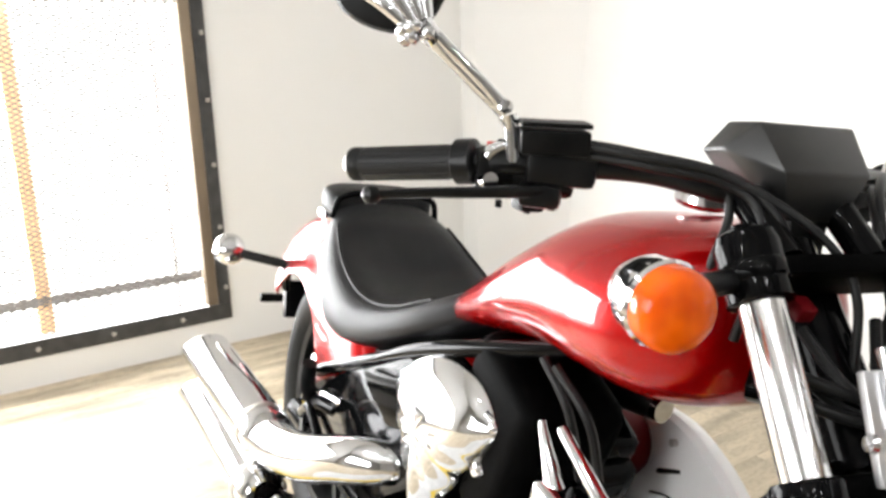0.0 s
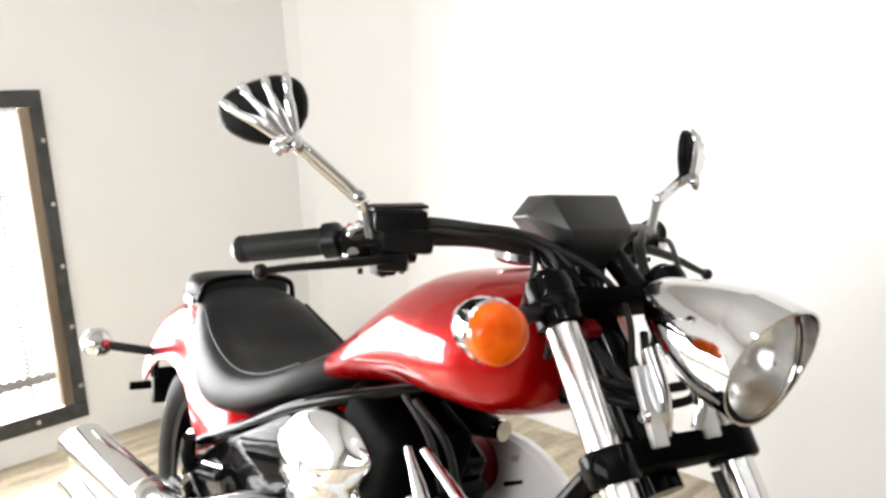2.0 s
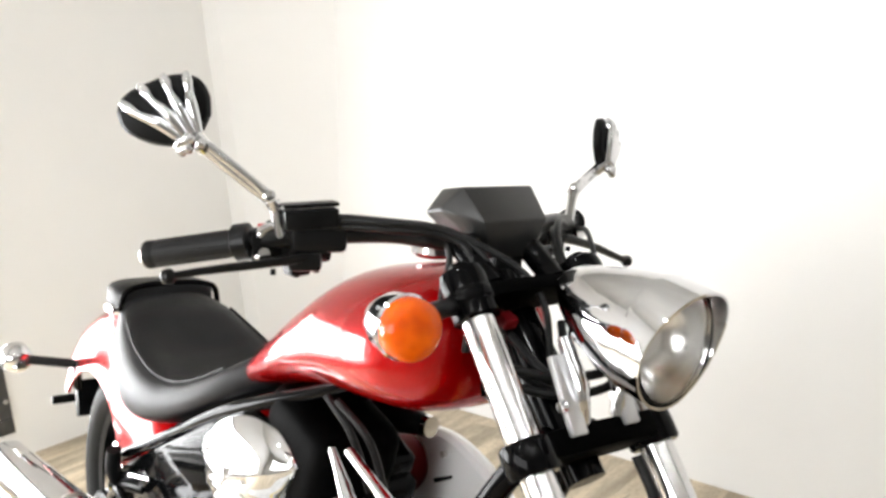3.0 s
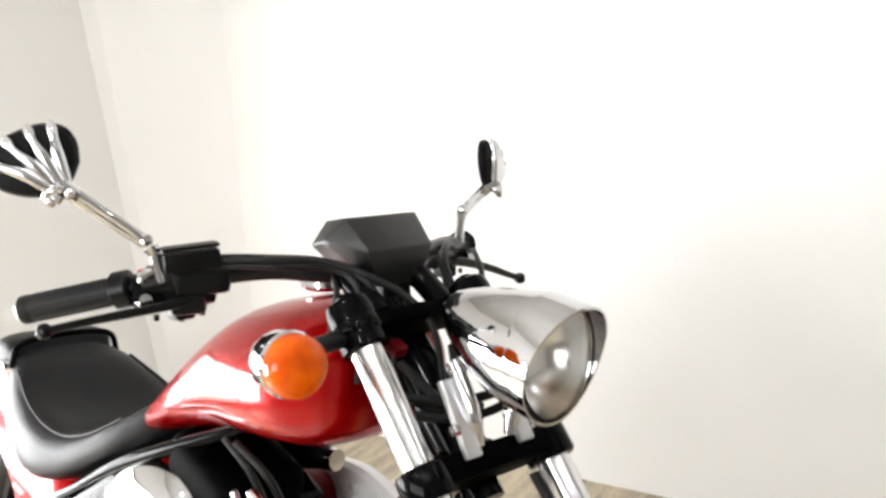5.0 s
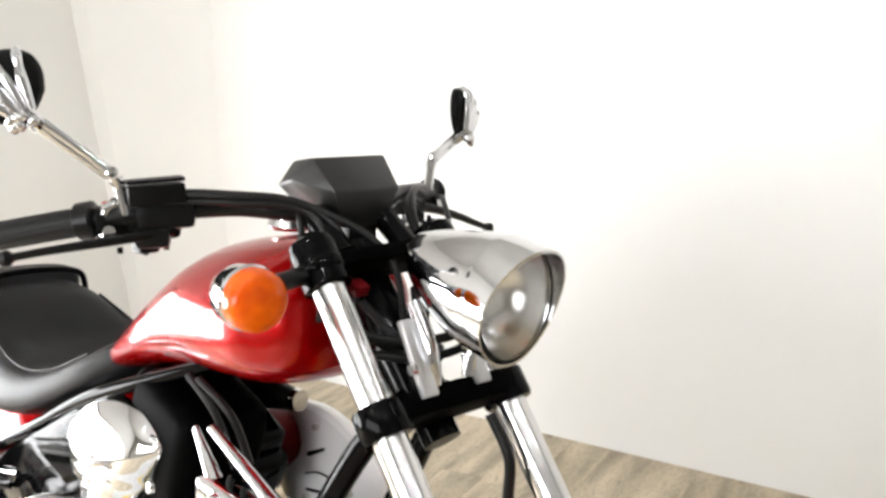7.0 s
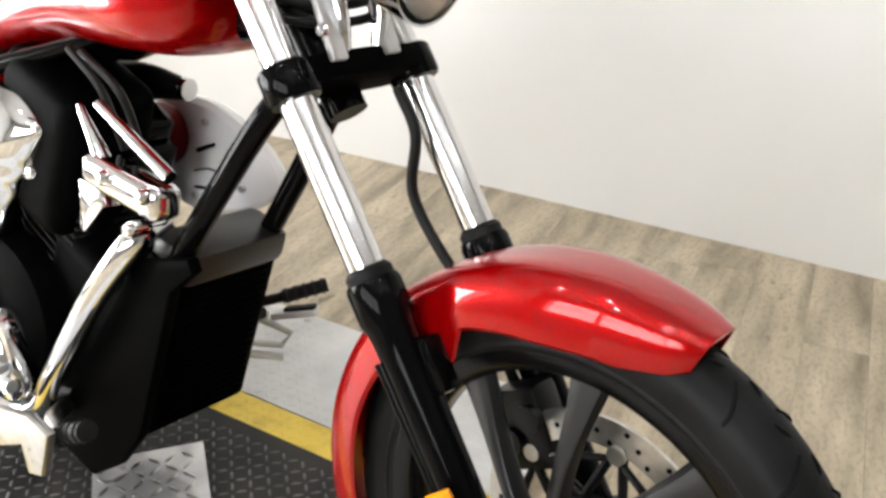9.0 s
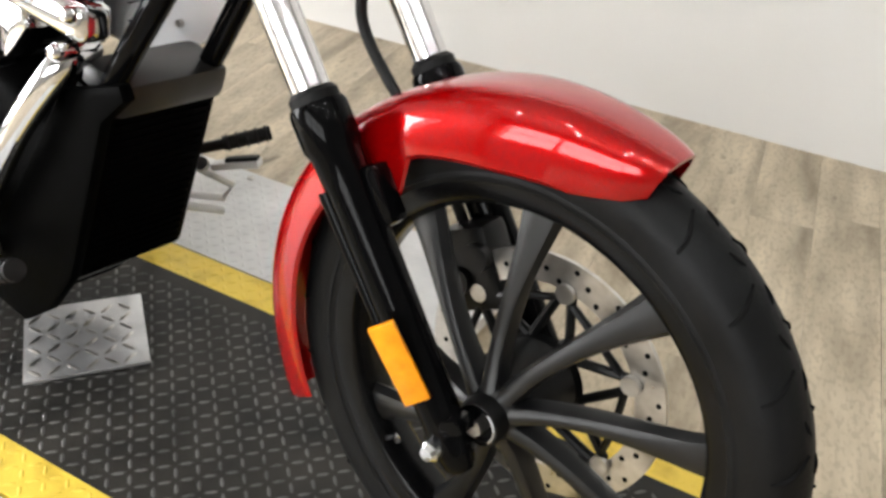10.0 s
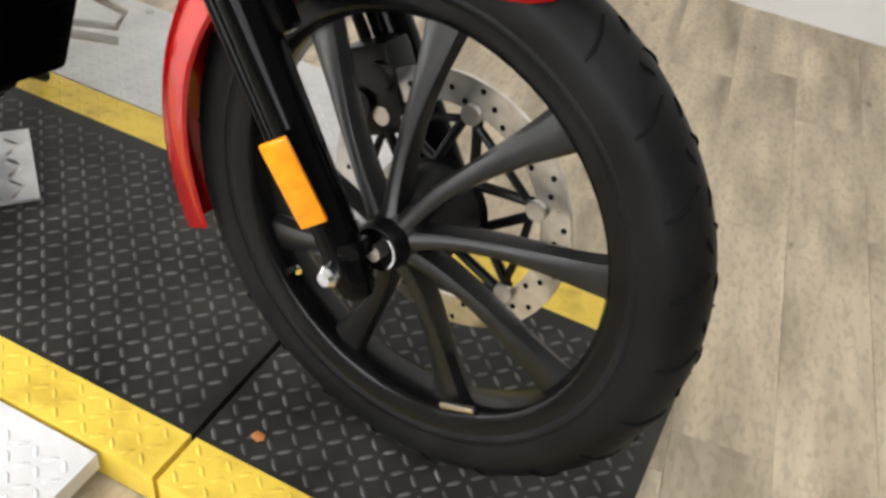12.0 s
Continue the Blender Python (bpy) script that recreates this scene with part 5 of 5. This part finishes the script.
part("peg_bracket", tube([(-1.50, -0.15, 0.46), (-1.60, -0.165, 0.44), (-1.70, -0.15, 0.36)], 0.014, 12), SATIN, bike)
part("brake_line", tube([(-1.45, -0.16, 0.50), (-1.62, -0.175, 0.46), (-1.66, -0.17, 0.38), (-1.56, -0.20, 0.30)], 0.006, 8), CHROME, bike)
# near-side pushrod tubes and sparks leads
part("plug_lead", tube([(-0.80, -0.12, 0.82), (-0.74, -0.10, 0.77), (-0.74, -0.07, 0.69)], 0.006, 8), CABLE, bike)
part("plug_lead", tube([(-0.83, -0.12, 0.82), (-0.77, -0.11, 0.77), (-0.765, -0.08, 0.68)], 0.006, 8), CABLE, bike)
for a, b, r in (((-0.811, -0.12, 0.742), (-0.757, -0.12, 0.672), (0.005, 0.014)), ((-0.762, -0.12, 0.752), (-0.604, -0.12, 0.683), (0.008, 0.0105))):
    part("chrome_rod", tube([a, b], r, 12), CHROME, engine, "chrome rod beside the front cylinder")
part("head_cover", block(0.175, 0.05, 0.050, frame_along((-0.698, -0.118, 0.650), (0.10, 0, 0.99), (1, 0, -0.10)), 0.016, 3), CHROME, engine, "chrome cover on the front cylinder")
part("head_wedge", solid([(-0.795, 0.640), (-0.745, 0.640), (-0.735, 0.610), (-0.790, 0.555), (-0.802, 0.565)], 0.05, Matrix(((1, 0, 0, 0), (0, 0, 1, -0.115), (0, 1, 0, 0), (0, 0, 0, 1))), 0.012), CHROME, engine)
for a, b in ((-0.66, 0.60), (-0.63, 0.655), (-0.72, 0.66)):
    part("head_bolt", lathe([(0.0, -0.016), (0.008, -0.015), (0.012, -0.008), (0.012, 0.02), (0.0, 0.02)], (a, -0.140, b), Y, 14), CHROME, engine)
part("air_tube", tube([(-1.00, 0.05, 0.725), (-0.93, 0.075, 0.735), (-0.845, 0.09, 0.735)], [0.034, 0.030, 0.018], 20), PLASTIC, bike, "black air intake tube")
part("air_tube_ring", lathe([(0.015, 0.0), (0.0195, 0.0), (0.0185, 0.012), (0.015, 0.012)], (-0.848, 0.0895, 0.735), (0.98, 0.17, 0.0), 24), CHROME, bike)
# far side: broad chrome air cleaner, coloured as mirrored white wall, with a red element
ac = [(-0.99, 0.50), (-1.06, 0.60), (-1.02, 0.68), (-0.90, 0.70), (-0.80, 0.675), (-0.725, 0.630), (-0.705, 0.590), (-0.745, 0.545), (-0.83, 0.510), (-0.91, 0.495)]
ac = [(v.x, v.y) for v in spline([(a, b, 0) for a, b in ac + ac[:1]], 5)[:-1]]
cx, cz = -0.88, 0.60
air = part("air_cleaner", rings([[(cx + (a - cx) * s, yy, cz + (b - cz) * s) for a, b in ac] for s, yy in ((0.05, 0.150), (0.5, 0.152), (0.92, 0.157), (1.0, 0.166), (1.0, 0.180), (0.95, 0.192), (0.8, 0.200), (0.4, 0.206), (0.1, 0.207))]), WALL_REFLECTION, bike, "broad chrome air cleaner cover, mirrored white wall painted on, with a red element")
part("filter_element", lathe([(0.0, 0.06), (0.050, 0.06), (0.056, 0.07), (0.056, 0.135), (0.050, 0.148), (0.0, 0.149)], (-0.965, 0, 0.630), Y, 32), DARKRED, air, "dark red filter element")
for a, b in ((-0.87, 0.668), (-0.775, 0.572), (-0.90, 0.53)):
    part("cover_screw", lathe([(0.0, -0.004), (0.006, -0.004), (0.006, 0.004), (0.0, 0.004)], (a, 0.148, b), Y, 12), STEEL, air)
part("pin", tube([(-0.888, 0.146, 0.615), (-0.845, 0.146, 0.634)], [0.0045, 0.003], 8), SATIN, air)
part("wire", tube([(-0.90, 0.147, 0.575), (-0.86, 0.145, 0.588), (-0.82, 0.146, 0.585), (-0.80, 0.146, 0.578)], 0.0016, 6), SATIN, air)
part("slot", tube([(-0.90, 0.149, 0.545), (-0.85, 0.149, 0.552)], 0.003, 6), SATIN, air)
# far-side controls
peg = part("foot_peg", tube([(-0.765, 0.235, 0.350), (-0.715, 0.300, 0.372)], 0.013, 14), HARDRUBBER, bike, "ribbed black rubber foot peg on a forward control")
for k in range(5):
    part("peg_rib", lathe([(0.013, -0.002), (0.0158, -0.001), (0.0158, 0.001), (0.013, 0.002)], Vector((-0.765, 0.235, 0.350)).lerp(Vector((-0.715, 0.300, 0.372)), (k + 0.5) / 5), (0.05, 0.065, 0.022), 14), RUBBER, peg)
part("peg_arm", tube([(-0.85, 0.12, 0.30), (-0.80, 0.19, 0.335), (-0.765, 0.235, 0.350)], 0.010, 10), SATIN, bike)
part("shift_pedal", block(0.095, 0.030, 0.014, Matrix.Translation((-0.825, 0.325, 0.268)) @ Matrix.Rotation(radians(28), 4, "Z") @ Matrix.Rotation(radians(-14), 4, "Y"), 0.004), GREYPLATE, bike, "pale alloy shift pedal with black rubber")
part("pedal_rubber", block(0.065, 0.020, 0.010, Matrix.Translation((-0.815, 0.330, 0.280)) @ Matrix.Rotation(radians(28), 4, "Z") @ Matrix.Rotation(radians(-14), 4, "Y"), 0.003), RUBBER, bike)
part("control_frame", tube([(-0.90, 0.265, 0.262), (-0.845, 0.335, 0.215), (-0.868, 0.335, 0.178), (-0.935, 0.268, 0.185)], 0.008, 8, 1), GREYPLATE, bike, "pale alloy forward control bracket")
part("control_rod", tube([(-0.93, 0.26, 0.165), (-0.86, 0.33, 0.155)], 0.009, 8), GREYPLATE, bike)
part("control_pivot", lathe([(0.0, -0.006), (0.013, -0.006), (0.013, 0.006), (0.0, 0.006)], (-0.875, 0.285, 0.262), (0.3, -0.8, 0.5), 16), STEEL, bike)
# near-side foot control: a cast pedal and a ribbed peg
part("near_peg_mount", tube([(-0.90, -0.12, 0.215), (-0.86, -0.17, 0.225), (-0.80, -0.195, 0.235)], 0.014, 12), STEEL, bike, "alloy forward foot control")
part("brake_pedal", solid([(-1.02, 0.150), (-0.945, 0.160), (-0.854, 0.205), (-0.838, 0.160), (-0.800, 0.172), (-0.772, 0.258), (-0.832, 0.268), (-0.93, 0.240), (-1.02, 0.225)], 0.018, Matrix(((1, 0, 0, 0), (0, 0, 1, -0.222), (0, 1, 0, 0), (0, 0, 0, 1))), 0.006), STEEL, bike, "cast grey alloy brake pedal")
rest_peg = part("near_foot_peg", tube([(-0.83, -0.185, 0.215), (-0.72, -0.195, 0.275)], 0.017, 14), HARDRUBBER, bike, "ribbed black rubber foot peg")
for k in range(5):
    part("peg_rib", lathe([(0.017, -0.002), (0.0195, -0.001), (0.0195, 0.001), (0.017, 0.002)], Vector((-0.83, -0.185, 0.215)).lerp(Vector((-0.72, -0.195, 0.275)), (k + 0.5) / 5), (0.11, -0.01, 0.06), 14), HARDRUBBER, rest_peg)
# side stand on the far side
part("side_stand", tube([(-0.98, 0.10, 0.16), (-0.99, 0.20, 0.09), (-1.0, 0.275, 0.045)], [0.014, 0.012, 0.011], 12), SATIN, bike, "black side stand")

# ---- planks, last ----
PW, PL = 0.152, 1.22
px, py = Vector((math.cos(HP), math.sin(HP), 0)), Vector((-math.sin(HP), math.cos(HP), 0))
plank_mesh = mesh_of(block(PW - 0.0006, PL - 0.0004, 0.006, None, 0.0004, 1), "plank", PLANK, False)
rest = bmesh.new()
count = 0
rng = random.Random(4)
for i in range(-24, 25):
    shift = rng.random() * PL
    for j in range(-5, 4):
        c = px * (i * PW) + py * (j * PL + shift)
        u, v = c.x * math.cos(H) + c.y * math.sin(H), -c.x * math.sin(H) + c.y * math.cos(H)
        low, high = max(v - PL / 2, -3.28), min(v + PL / 2, 1.90)
        if not -4.4 < u < 3.6 or high - low < 0.03:
            continue
        cut = high - low < PL - 0.001
        c += py * ((low + high) / 2 - v)
        m = Matrix.Translation((c.x, c.y, FLOOR - 0.003)) @ Matrix.Rotation(HP, 4, "Z")
        if -3.6 < u < 1.6 and -1.2 < v < 2.2 and count < 300:
            ob = new("plank", mesh_of(block(PW - 0.0006, high - low - 0.0004, 0.006, None, 0.0004, 1), "plank", PLANK, False) if cut else plank_mesh)
            ob.parent, ob.matrix_basis = floor, m
            count += 1
        else:
            rest = join(rest, block(PW - 0.0006, high - low - 0.0004, 0.006, m))
ob = part("plank_field", rest, PLANK, floor, smooth=False)
tagged(ob, kind="stuff")
